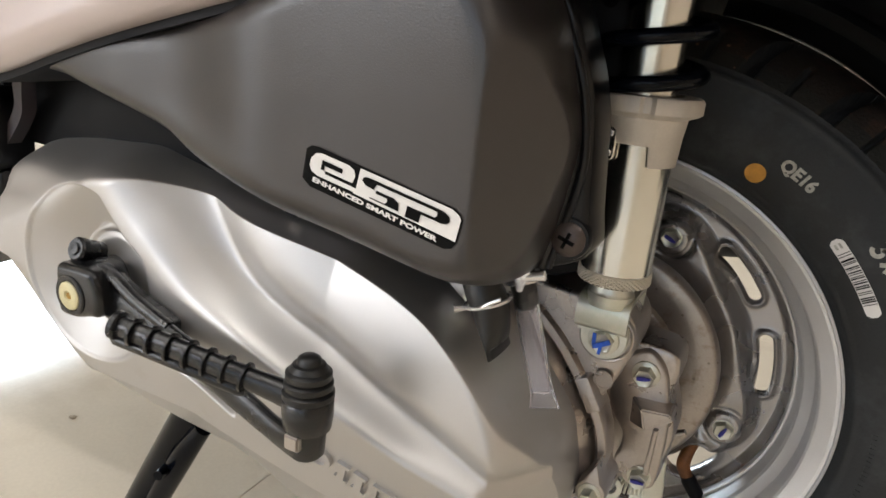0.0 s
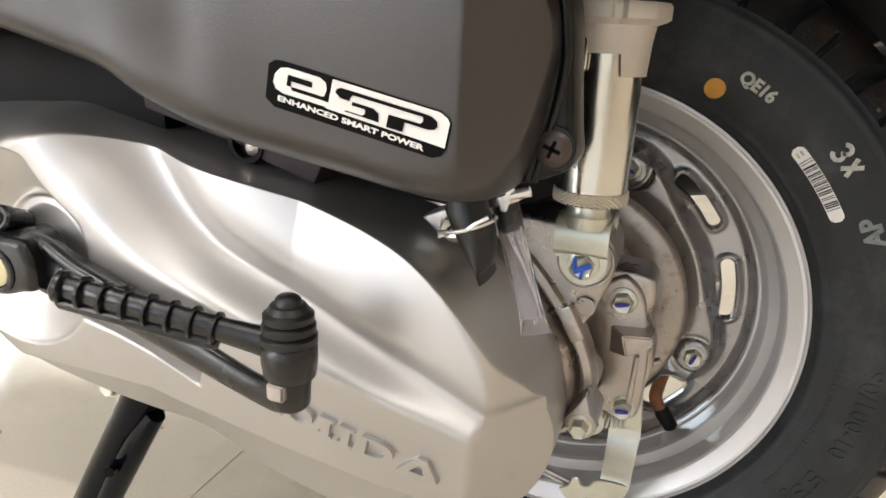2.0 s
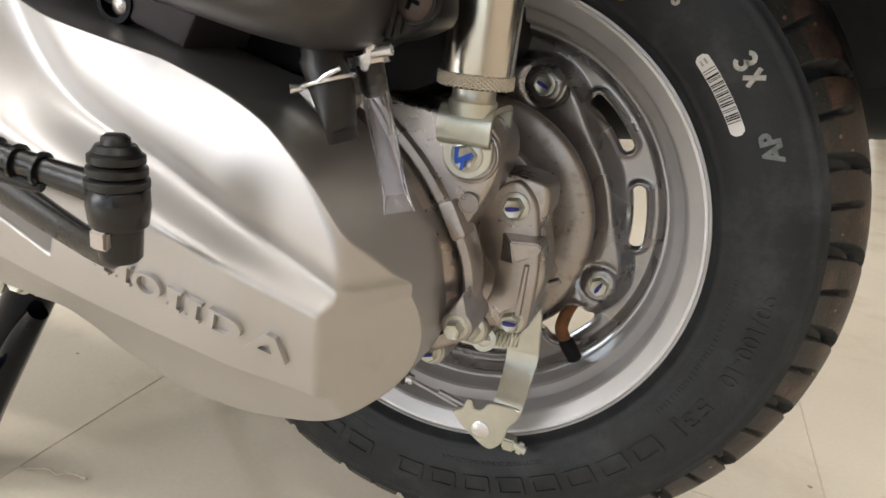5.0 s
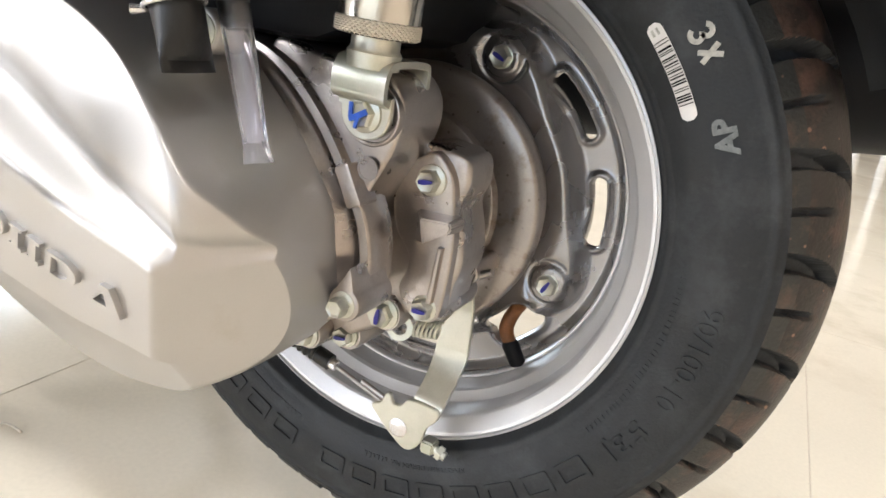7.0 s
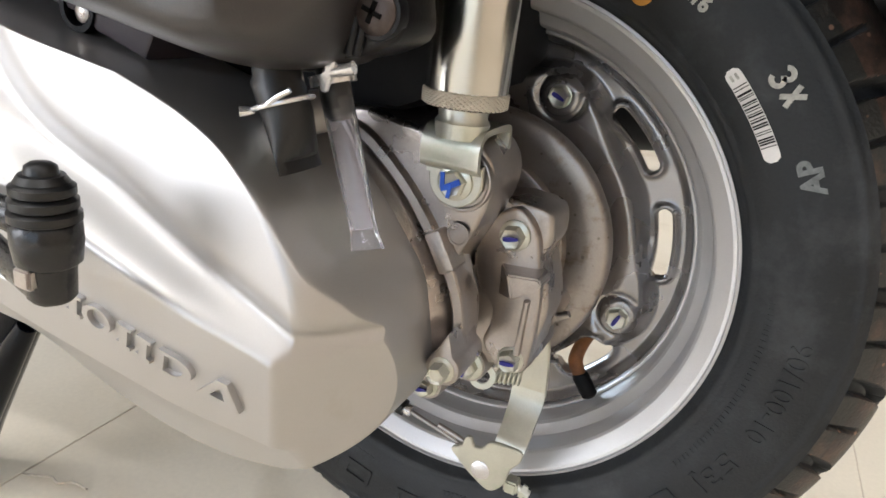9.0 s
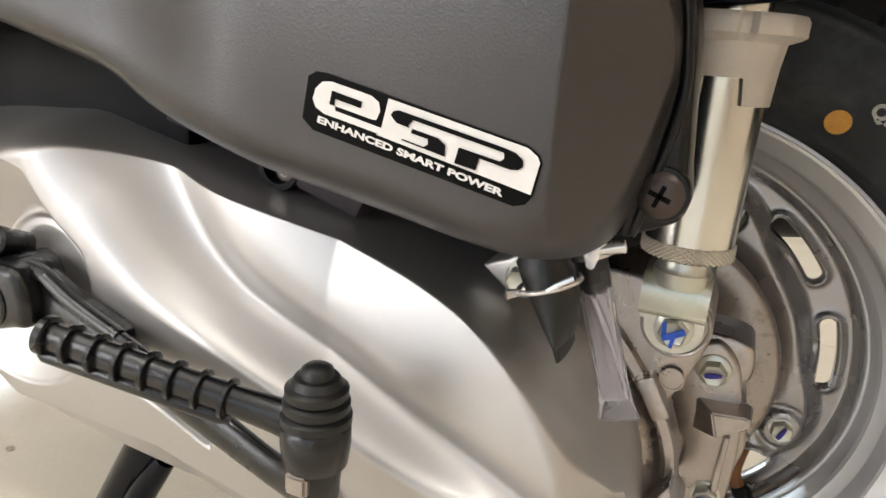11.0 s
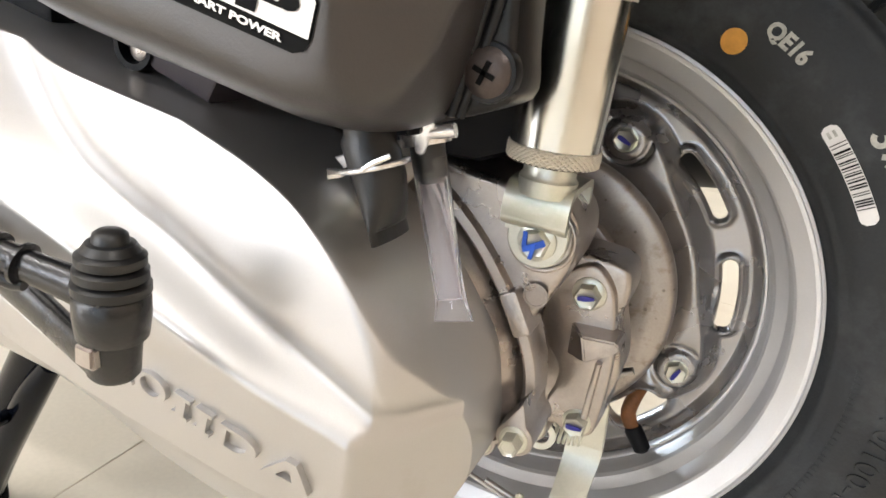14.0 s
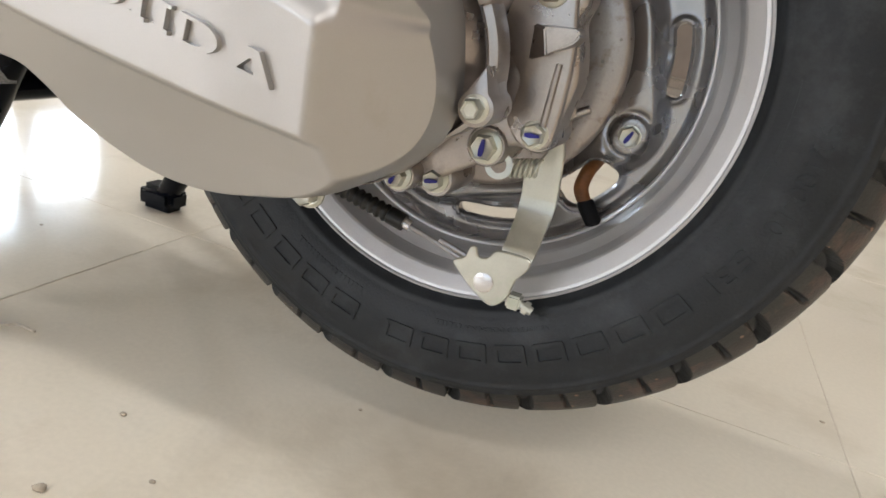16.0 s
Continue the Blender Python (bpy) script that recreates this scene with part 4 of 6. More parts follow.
# ---- final gear case: arm to the shock mount, body, ribs
ARM = smooth_loop([(-0.030, 0.318), (-0.005, 0.3185), (0.012, 0.3170), (0.018, 0.3172), (0.030, 0.3160), (0.0370, 0.3090), (0.0390, 0.3000), (0.0374, 0.2900), (0.0335, 0.2790), (0.0272, 0.2650), (0.0240, 0.2550), (0.0235, 0.2400), (0.0258, 0.2290), (0.0268, 0.2200), (0.022, 0.2160), (0.010, 0.235), (-0.012, 0.270)], 130)
bm = bmesh.new()
plate(bm, ARM, -0.1105, -0.075, 0.0025, 3)
gear = part("gear_case", bm, CAST, scooter, "cast aluminium final gear case with shock mount", angle=40)
bm = bmesh.new()
lathe(bm, [(-0.02, 0.0138), (0.0, 0.0138), (0.0010, 0.0134), (0.0012, 0.0128), (0.0008, 0.0120), (-0.0010, 0.0118), (-0.0012, 0.001)], (0.0252, -0.1115, 0.3000), seg=56)
part("mount_eye", bm, CAST, gear)
bm = bmesh.new()
lathe(bm, [(0, 0.0050), (0.0006, 0.0050), (0.0006, 0.0042), (0.0002, 0.0040), (0.0002, 0.0005)], (0.0275, -0.1124, 0.2770), seg=28)
part("cast_pad", bm, CAST, gear)
BODY = smooth_loop([(0.030, 0.285), (0.045, 0.2865), (0.0565, 0.2835), (0.0590, 0.272), (0.0565, 0.262), (0.0600, 0.250), (0.0625, 0.236), (0.0600, 0.222), (0.0570, 0.206), (0.0470, 0.2020), (0.0380, 0.2010), (0.030, 0.1925), (0.012, 0.1800), (-0.004, 0.1690), (-0.014, 0.1680), (-0.030, 0.180), (-0.020, 0.23), (0.005, 0.27)], 150)
bm = bmesh.new()
plate(bm, BODY, -0.0760, -0.050, 0.003, 3)
part("gear_case_body", bm, CAST, gear, angle=40)
# raised front plateau of the body
PLATEAU = smooth_loop([(0.0330, 0.2795), (0.0268, 0.2712), (0.0250, 0.2620), (0.0252, 0.2540), (0.0294, 0.2429), (0.0366, 0.2345), (0.0370, 0.2250), (0.0350, 0.2150), (0.0440, 0.2040), (0.0560, 0.2050), (0.0588, 0.2150), (0.0592, 0.2420), (0.0562, 0.2620), (0.0522, 0.2760), (0.0430, 0.2845)], 130)
bm = bmesh.new()
plate(bm, PLATEAU, -0.0815, -0.06, 0.0016, 3)
part("front_plateau", bm, CAST, gear, angle=45)
bm = bmesh.new()
plate(bm, [(0.0515, 0.2150), (0.0545, 0.2150), (0.0550, 0.2430), (0.0525, 0.2430)], -0.0850, -0.07, 0.001)
part("cast_rib", bm, CAST, gear)
bm = bmesh.new()
front = [bm.verts.new((x, -0.0925, z)) for x, z in ((0.0452, 0.2567), (0.0596, 0.2584), (0.0612, 0.2562), (0.0600, 0.2532), (0.0488, 0.2452))]
rear = [bm.verts.new((x, -0.0790, z)) for x, z in ((0.0366, 0.2575), (0.0602, 0.2594), (0.0622, 0.2565), (0.0606, 0.2522), (0.0372, 0.2408))]
bm.faces.new(front)
bm.faces.new(rear[::-1])
for i in range(5):
    bm.faces.new((front[i], rear[i], rear[(i + 1) % 5], front[(i + 1) % 5]))
bmesh.ops.bevel(bm, geom=list(bm.edges), offset=0.0008, segments=2, affect="EDGES")
part("cast_lug", bm, CAST, gear)
for x, y, z, r, t in ((0.043, -0.0745, 0.272, 0.0090, 0), (0.050, -0.070, 0.210, 0.0090, 0), (0.028, -0.0745, 0.199, 0.0098, 0), (0.004, -0.067, 0.175, 0.0092, 0), (-0.010, -0.083, 0.176, 0.0088, 0)):
    bm = bmesh.new()
    lathe(bm, [(-0.03, r * 1.1), (0.003, r), (0.0042, r * 0.93), (0.0042, 0.001)], (x, y, z), seg=32)
    part("bolt_boss", bm, CAST, gear)
for x, y, z, t, mt, r in ((0.043, -0.0815, 0.272, 10, 12, 0.0056), (0.050, -0.0800, 0.2105, 25, 5, 0.0055), (0.028, -0.0785, 0.199, 5, 88, 0.0064), (0.004, -0.0710, 0.175, 40, 12, 0.0055), (-0.010, -0.0870, 0.176, 15, 75, 0.0056)):
    hex_bolt("case_bolt", gear, x, y, z, r, 0.0070, NAVYM, t, mt)
# return spring and its washer
bm = bmesh.new()
lathe(bm, [(0, 0.0068), (0.0014, 0.0068), (0.0014, 0.0038), (0, 0.0038)], (0.0340, -0.0700, 0.1900), (0.25, -0.9, 0.2), 28, cap=False)
plate(bm, [(0.0260, 0.1960), (0.0330, 0.1962), (0.0372, 0.1945), (0.0345, 0.1936), (0.0300, 0.1930), (0.0278, 0.1905)], -0.0708, -0.0694, 0.0003, 1)
part("spring_anchor", bm, ZINC, gear)
bm = bmesh.new()
tube(bm, [(0.0380 + 0.0024 * k / 12.0, -0.062 + 0.0044 * math.sin(2 * math.pi * k / 12), 0.1885 + 0.0006 * k / 12 + 0.0044 * math.cos(2 * math.pi * k / 12)) for k in range(0, 74)], 0.0008, 8)
part("return_spring", bm, ZINC, gear, "thin coiled return spring")

# ---- brake arm, cam shaft and cable
bm = bmesh.new()
plate(bm, [(0.0505, 0.2140), (0.0530, 0.2165), (0.0562, 0.2080), (0.0590, 0.1968), (0.0606, 0.1810), (0.0612, 0.1700), (0.0418, 0.1700), (0.0405, 0.1812), (0.0458, 0.1892), (0.0495, 0.1960), (0.0512, 0.2030)], -0.0372, -0.0348, 0.0006, 1)
arm = part("brake_arm", bm, ZINC, scooter, "yellowish zinc plated bent brake arm", angle=30)
bm = bmesh.new()
ribbon(bm, [(0.0515, -0.0360, 0.1710), (0.0515, -0.0375, 0.1640), (0.0512, -0.0420, 0.1560), (0.0510, -0.0490, 0.1480), (0.0508, -0.0530, 0.1440), (0.0500, -0.0548, 0.1380)], (1, 0, 0.06), [0.0194, 0.0190, 0.0182, 0.0178, 0.0176, 0.0165], 0.0024, 28)
part("arm_bend", bm, ZINC, arm)
bm = bmesh.new()
plate(bm, smooth_loop([(0.0180, 0.1306), (0.0235, 0.1345), (0.0258, 0.1412), (0.0290, 0.1415), (0.0310, 0.1372), (0.0360, 0.1378), (0.0400, 0.1430), (0.0500, 0.1440), (0.0585, 0.1430), (0.0580, 0.1370), (0.0535, 0.1300), (0.0510, 0.1190), (0.0435, 0.1121), (0.0330, 0.1170), (0.0235, 0.1245)], 70), -0.0572, -0.0548, 0.0006, 1)
part("arm_end", bm, ZINC, arm, angle=30)
bm = bmesh.new()
lathe(bm, [(0, 0.0056), (0.0010, 0.0056), (0.0015, 0.0048), (0.0016, 0.0005)], (0.0370, -0.0570, 0.1240), seg=28)
part("rivet", bm, CLAMPM, arm, "flat shiny rivet head")
bm = bmesh.new()
box(bm, 0.0505, 0.0585, -0.0545, -0.0455, 0.1125, 0.1205, 0.0012)
tube(bm, [(0.0545, -0.0500, 0.1165), (0.0650, -0.0500, 0.1135)], 0.0026, 10)
lathe(bm, [(0, 0.0042), (0.0030, 0.0042)], (0.0600, -0.0500, 0.1150), (0.96, 0, -0.28), 6)
part("adjuster_nut", bm, ZINC, arm, "small zinc plated cable adjuster nut")
bm = bmesh.new()
tube(bm, [(0.0546, -0.0100, 0.2195), (0.0546, -0.0440, 0.2195), (0.0546, -0.0450, 0.2195)], [0.0056, 0.0056, 0.0046], 18)
tube(bm, [(0.0540, -0.0400, 0.2160), (0.0660, -0.0400, 0.2230)], [0.0028, 0.0020], 10)
part("cam_shaft", bm, CAST, arm, "worn steel brake cam shaft end")
bm = bmesh.new()
n = 90
pts = [(-0.0640 + 0.0480 * i / n, -0.0504, 0.1510 - 0.0105 * i / n) for i in range(n + 1)]
tube(bm, pts, [0.0042 + 0.0012 * (0.5 + 0.5 * math.sin(i * 2 * math.pi * 11 / n)) if i < 72 else 0.0050 for i in range(n + 1)], 16)
cable = part("cable_boot", bm, RUBBERK, scooter, "ribbed black rubber cable boot")
bm = bmesh.new()
tube(bm, [(-0.0160, -0.0504, 0.1405), (-0.0120, -0.0504, 0.1397), (-0.0115, -0.0504, 0.1396)], [0.0034, 0.0034, 0.0018], 12)
part("cable_ferrule", bm, CLAMPM, cable, "short bright metal ferrule")
bm = bmesh.new()
tube(bm, [(-0.0120, -0.0504, 0.1397), (0.0250, -0.0504, 0.1290), (0.0545, -0.0500, 0.1165)], 0.0013, 8, 20)
tube(bm, [(0.0060, -0.0500, 0.1372), (0.0300, -0.0500, 0.1310)], 0.0016, 8)
part("inner_cable", bm, CAST, cable, "thin greased steel cable")
bm = bmesh.new()
tube(bm, [(-0.16, -0.045, 0.200), (-0.11, -0.049, 0.168), (-0.0640, -0.0504, 0.1510)], 0.0040, 12, 24)
part("cable_sheath", bm, BLACKP, cable)

# ---- silencer on the far side, seen through the wheel's slots
bm = bmesh.new()
lathe(bm, [(0.0, 0.030), (0.02, 0.046), (0.05, 0.052), (0.36, 0.054), (0.39, 0.046), (0.40, 0.020)], (-0.10, 0.185, 0.300), (0.985, 0.0, 0.17), 48)
part("silencer", bm, BLACKM, scooter, "matt black exhaust silencer beyond the wheel")

# ---- kick starter
bm = bmesh.new()
tube(bm, [(-0.2205, -0.188, 0.2960), (-0.2215, -0.205, 0.2955), (-0.2220, -0.214, 0.2950)], [0.0090, 0.0100, 0.0098], 24)
tube(bm, [(-0.2200, -0.2050, 0.2930), (-0.2103, -0.2060, 0.2880), (-0.1843, -0.2090, 0.2838), (-0.1541, -0.2130, 0.2785), (-0.1260, -0.2170, 0.2728), (-0.1000, -0.2210, 0.2672), (-0.0800, -0.2255, 0.2650), (-0.0690, -0.2285, 0.2668), (-0.0645, -0.2290, 0.2740)],
     [0.0090, 0.0092, 0.0090, 0.0084, 0.0076, 0.0068, 0.0064, 0.0072, 0.0078], 24, 70, flat=0.55, side=(0, 0, 1))
kick = part("kick_starter", bm, KICKM, scooter, "black painted folding kick-start lever", angle=50)
bm = bmesh.new()
plate(bm, smooth_loop([(-0.2372, 0.2990), (-0.2376, 0.2880), (-0.2370, 0.2780), (-0.2330, 0.2752), (-0.2240, 0.2755), (-0.2140, 0.2785), (-0.2060, 0.2810), (-0.2040, 0.2920), (-0.2080, 0.3030), (-0.2150, 0.3050), (-0.2270, 0.3045), (-0.2350, 0.3035)], 80), -0.2190, -0.1985, 0.0040, 4)
part("lever_root", bm, KICKM, kick, angle=50)
bm = bmesh.new()
lathe(bm, [(-0.010, 0.0058), (0.0, 0.0062), (0.0010, 0.0066), (0.0040, 0.0066), (0.0052, 0.0054), (0.0052, 0.0034), (0.0062, 0.0030), (0.0064, 0.0005)], (-0.2305, -0.2060, 0.3085), (0.0, -0.93, 0.36), 20)
part("clamp_bolt", bm, KICKM, kick, angle=40)
# web between root and pedal with a rail along each edge
bm = bmesh.new()
plate(bm, [(-0.2120, 0.3010), (-0.2040, 0.3015), (-0.1880, 0.2945), (-0.1640, 0.2865), (-0.1640, 0.2760), (-0.1840, 0.2790), (-0.2080, 0.2830)], -0.2105, -0.2030, 0.001)
web = part("lever_web", bm, KICKM, kick)
for line in ([(-0.2120, -0.2080, 0.3020), (-0.2030, -0.2095, 0.3010), (-0.1870, -0.2110, 0.2940), (-0.1620, -0.2120, 0.2860)], [(-0.2120, -0.2090, 0.2815), (-0.2000, -0.2100, 0.2795), (-0.1860, -0.2100, 0.2780)]):
    bm = bmesh.new()
    tube(bm, line, 0.0034, 14, 24)
    part("web_rail", bm, KICKM, web)
bm = bmesh.new()
lathe(bm, [(-0.006, 0.0108), (0.0005, 0.0108), (0.0012, 0.0100), (0.0012, 0.0082), (0.0000, 0.0080), (0, 0.0005)], (-0.2250, -0.2190, 0.2885), seg=36)
part("cap_ring", bm, KICKM, kick)
bm = bmesh.new()
lathe(bm, [(-0.004, 0.0076), (0.0012, 0.0076), (0.0018, 0.0068), (0.0018, 0.0028), (0.0006, 0.0022), (0.0006, 0.0004)], (-0.2250, -0.2190, 0.2885), seg=32)
cap = part("shaft_cap", bm, CAPM, kick, "cream nylon shaft cap")
bm = bmesh.new()
lathe(bm, [(-0.003, 0.0019), (0.0012, 0.0018), (0.0013, 0.0003)], (-0.2250, -0.2190, 0.2885), seg=16)
part("cap_centre", bm, COREM, cap)
# hinge head and its stacked rubber stop
KX, KY = -0.0640, -0.2290
bm = bmesh.new()
lathe(bm, [(0.2640, 0.0062), (0.2655, 0.0074), (0.2760, 0.0080), (0.2775, 0.0098), (0.2840, 0.0106), (0.2900, 0.0104), (0.2912, 0.0092)], (KX, KY, 0), (0, 0, 1), 40)
head = part("hinge_head", bm, KICKM, kick, "black painted hinge barrel", angle=45)
bm = bmesh.new()
box(bm, KX - 0.0045, KX + 0.0030, KY - 0.0098, KY - 0.0060, 0.2700, 0.2772, 0.0010)
part("hinge_pin", bm, CAST, head, "bright worn hinge pin end")
bm = bmesh.new()
prof = [(0.2905, 0.0092)]
for k in range(3):
    z0, r = 0.2908 + 0.0042 * k, 0.0106 - 0.0006 * k
    prof += [(z0, r - 0.0012), (z0 + 0.0006, r), (z0 + 0.0030, r), (z0 + 0.0038, r - 0.0012), (z0 + 0.0043, r - 0.0024)]
prof += [(0.3034, 0.0080), (0.3056, 0.0066), (0.3058, 0.0050), (0.3082, 0.0046), (0.3092, 0.0032), (0.3095, 0.0004)]
lathe(bm, prof, (KX, KY, 0), (0, 0, 1), 40)
part("rubber_stop", bm, RUBBERK, kick, "stacked black rubber stop", angle=45)
bm = bmesh.new()
P0, P1 = Vector((-0.0660, -0.2295, 0.2885)), Vector((-0.1530, -0.2490, 0.3045))
tube(bm, [P0 + (P1 - P0) * t for t in (0, 0.12, 0.25, 0.34, 0.97, 1.0)], [0.0070, 0.0056, 0.0050, 0.0050, 0.0050, 0.0040], 22, side=(0, 0, 1), flat=0.85)
pedal = part("pedal", bm, KICKM, kick, "black folded foot pedal with moulded ribs", angle=45)
for k in range(8):
    t = 0.29 + 0.68 * k / 7
    bm = bmesh.new()
    c = P0 + (P1 - P0) * t
    w = (P1 - P0).normalized() * (0.0010 if k < 7 else 0.0018)
    tube(bm, [c - w, c - w * 0.6, c + w * 0.6, c + w], [0.0056, 0.0064, 0.0064, 0.0056], 22, side=(0, 0, 1))
    part("pedal_rib", bm, KICKM, pedal, angle=45)
bm = bmesh.new()
tube(bm, [P0 + (P1 - P0) * t + Vector((0, -0.0010, -0.0060)) for t in (0.28, 0.31, 0.97, 0.99)], [0.0018, 0.0028, 0.0028, 0.0018], 14)
part("pedal_rib", bm, KICKM, pedal)

# ---- air filter housing
AIR = [(-0.268, 0.4030), (-0.240, 0.3960), (-0.190, 0.3840), (-0.160, 0.3755), (-0.136, 0.3645), (-0.100, 0.3545), (-0.060, 0.3475), (-0.030, 0.3430), (-0.010, 0.3420), (0.004, 0.3470), (0.010, 0.3600), (0.0145, 0.3850), (0.0160, 0.4030),
       (0.0110, 0.4230), (0.0040, 0.4450), (-0.012, 0.4680), (-0.040, 0.4740), (-0.075, 0.4620), (-0.110, 0.4480), (-0.150, 0.4370), (-0.200, 0.4260), (-0.250, 0.4135)]


def air_h(x, z, d):
    u = np.clip(d / 0.022, 0, 1)
    h = 0.046 * np.sqrt(np.clip(1 - (1 - u) ** 2, 0, 1))
    h = smin(h, 0.0445 - 0.055 * np.maximum(-0.10 - x, 0) + 0.02 * np.minimum(z - 0.38, 0), 0.006)
    # flat panel, rear bevel and a shallow swell forward of the badge
    h = smin(h, 0.0440 - 1.70 * (x + 0.0048), 0.0016)
    h = h - 0.0040 * np.exp(-((x + 0.150) / 0.030) ** 2) * sstep(0.36, 0.40, z) + 0.0015 * np.exp(-((x + 0.10) / 0.02) ** 2)
    return np.maximum(h, 0)


bm = bmesh.new()
shell(bm, AIR, [(-0.225, 0.4085), (-0.12, 0.4080), (-0.050, 0.4080)], -0.1785, air_h, rings=64, n=420, back=-0.150)
air = part("air_filter_cover", bm, GREYP, scooter, "dark grey plastic air filter cover with dried water spots", angle=60)


def air_y(x, z):
    o = np.array(smooth_loop(AIR, 400))
    d = np.min(np.hypot(o[:, 0] - x, o[:, 1] - z))
    return -0.1785 - float(air_h(np.array([x]), np.array([z]), np.array([d]))[0])


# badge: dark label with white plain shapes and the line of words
C0 = Vector((-0.0413, 0, 0.3772))
BU = Vector((0.0640, 0, -0.0127)).normalized()
BV = Vector((0.0127, 0, 0.0640)).normalized()


def badge_piece(name, pts, faces, mat, parent, lift, label=""):
    bm = bmesh.new()
    vs = []
    for p in pts:
        q = C0 + BU * p[0] + BV * p[1]
        vs.append(bm.verts.new((q.x, air_y(q.x, q.z) - lift, q.z)))
    for f in faces:
        bm.faces.new([vs[i] for i in f])
    return part(name, bm, mat, parent, label, smooth=False)


def outline_piece(name, pts, mat, parent, lift, label=""):
    """A flat outline in millimetres, filled."""
    fill = tessellate_polygon([[Vector((p[0], p[1], 0)) for p in pts]])
    return badge_piece(name, [(p[0] / 1000, p[1] / 1000) for p in pts], fill, mat, parent, lift, label)


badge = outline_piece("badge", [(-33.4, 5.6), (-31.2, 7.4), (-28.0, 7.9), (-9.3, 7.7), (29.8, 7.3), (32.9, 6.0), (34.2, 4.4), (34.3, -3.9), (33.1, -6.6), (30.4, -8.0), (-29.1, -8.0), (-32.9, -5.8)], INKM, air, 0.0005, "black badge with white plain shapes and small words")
# white plates with dark bars laid into them
for pts in ([(-30.6, 0.2), (-30.3, 3.2), (-28.6, 5.4), (-26.1, 6.2), (-13.7, 6.2), (-11.2, 5.2), (-10.3, 3.1), (-10.9, 0.6), (-12.0, 0.4), (-23.6, 0.4), (-23.2, -0.8), (-9.1, -0.9), (-7.9, -2.6), (-26.4, -2.6), (-29.2, -1.7)],
            [(-8.8, 7.0), (29.8, 6.9), (32.7, 5.7), (33.7, 4.4), (33.8, -3.7), (-10.0, -3.0), (-9.0, -1.6)]):
    outline_piece("white_shape", pts, WHITEM, badge, 0.0009)
for pts in ([(-25.2, 4.1), (-15.8, 4.0), (-15.7, 2.2), (-23.7, 2.2), (-23.5, 0.39), (-25.2, 0.39)], [(-7.0, 3.2), (-6.6, 4.4), (-5.1, 5.1), (24.4, 5.1), (27.4, 4.9), (29.6, 3.8), (30.1, 2.3), (29.2, 1.1), (27.3, 0.5), (18.9, 0.5), (18.9, 1.5), (24.2, 1.6), (25.0, 2.6), (24.6, 3.9), (-0.6, 3.9), (-1.5, 2.2), (-1.0, 1.7), (-5.0, 1.8)],
            [(-0.4, 1.8), (7.2, 1.8), (9.5, 0.7), (10.1, -2.1), (-2.6, -2.0), (-2.4, -1.6), (3.9, -1.6), (4.8, -0.7), (4.5, 0.6), (-0.4, 0.6)], [(13.0, 1.4), (18.95, 1.5), (18.8, -2.7), (12.9, -2.8)]):
    outline_piece("dark_bar", pts, INKM, badge, 0.0012)
vs, fs = text_mesh("ENHANCED SMART POWER", 0.0034, 0.045)
xs = [v[0] for v in vs]
k = 0.0552 / (max(xs) - min(xs))
badge_piece("lettering", [(v[0] * k - 0.0006, v[1] * 0.72 - 0.0052 - 0.022 * v[0] * k) for v in vs], fs, WHITEM, badge, 0.0010)

# rear edge plate and screw
bm = bmesh.new()
plate(bm, smooth_loop([(-0.020, 0.3440), (0.004, 0.3470), (0.0170, 0.3515), (0.0240, 0.3570), (0.0225, 0.3700), (0.0205, 0.3900), (0.0185, 0.4100), (0.0120, 0.4320), (-0.002, 0.4580), (-0.04, 0.48), (-0.05, 0.40)], 90), -0.1730, -0.1480, 0.003, 3)
back = part("housing_plate", bm, BLACKP, scooter, "black plastic rear half of the air filter housing", angle=40)
bm = bmesh.new()
for off, r in ((0.0, 0.0022), (0.0060, 0.0016)):
    tube(bm, [(0.0075 + off * 0.4, -0.1740, 0.3490), (0.0140 + off * 0.6, -0.1745, 0.3860), (0.0140 + off * 0.5, -0.1745, 0.4040), (0.0090 + off * 0.5, -0.1745, 0.4250), (-0.0040 + off * 0.5, -0.1745, 0.4520)], r, 10, 40)
part("raised_rim", bm, BLACKP, back)
bm = bmesh.new()
lathe(bm, [(-0.004, 0.0085), (0.0, 0.0085), (0.0012, 0.0082), (0.0014, 0.0068)], (0.0165, -0.1735, 0.3625), seg=32)
part("screw_boss", bm, BLACKP, back)
bm = bmesh.new()
lathe(bm, [(-0.001, 0.0070), (0.0012, 0.0070), (0.0026, 0.0056), (0.0032, 0.0030), (0.0033, 0.0004)], (0.0165, -0.1742, 0.3625), seg=28)
screw = part("cross_head_screw", bm, SCREWM, back, "brown passivated cross-head screw")
# no recess is cut: its shade is a black cross set into the head
bm = bmesh.new()
for a in (20, 110):
    box(bm, -0.0034, 0.0034, -0.0006, 0.0006, -0.0007, 0.0007, m=Matrix.Translation((0.0165, -0.1775, 0.3625)) @ Matrix.Rotation(radians(a), 4, "Y"))
part("dark_cross", bm, INKM, screw, smooth=False)
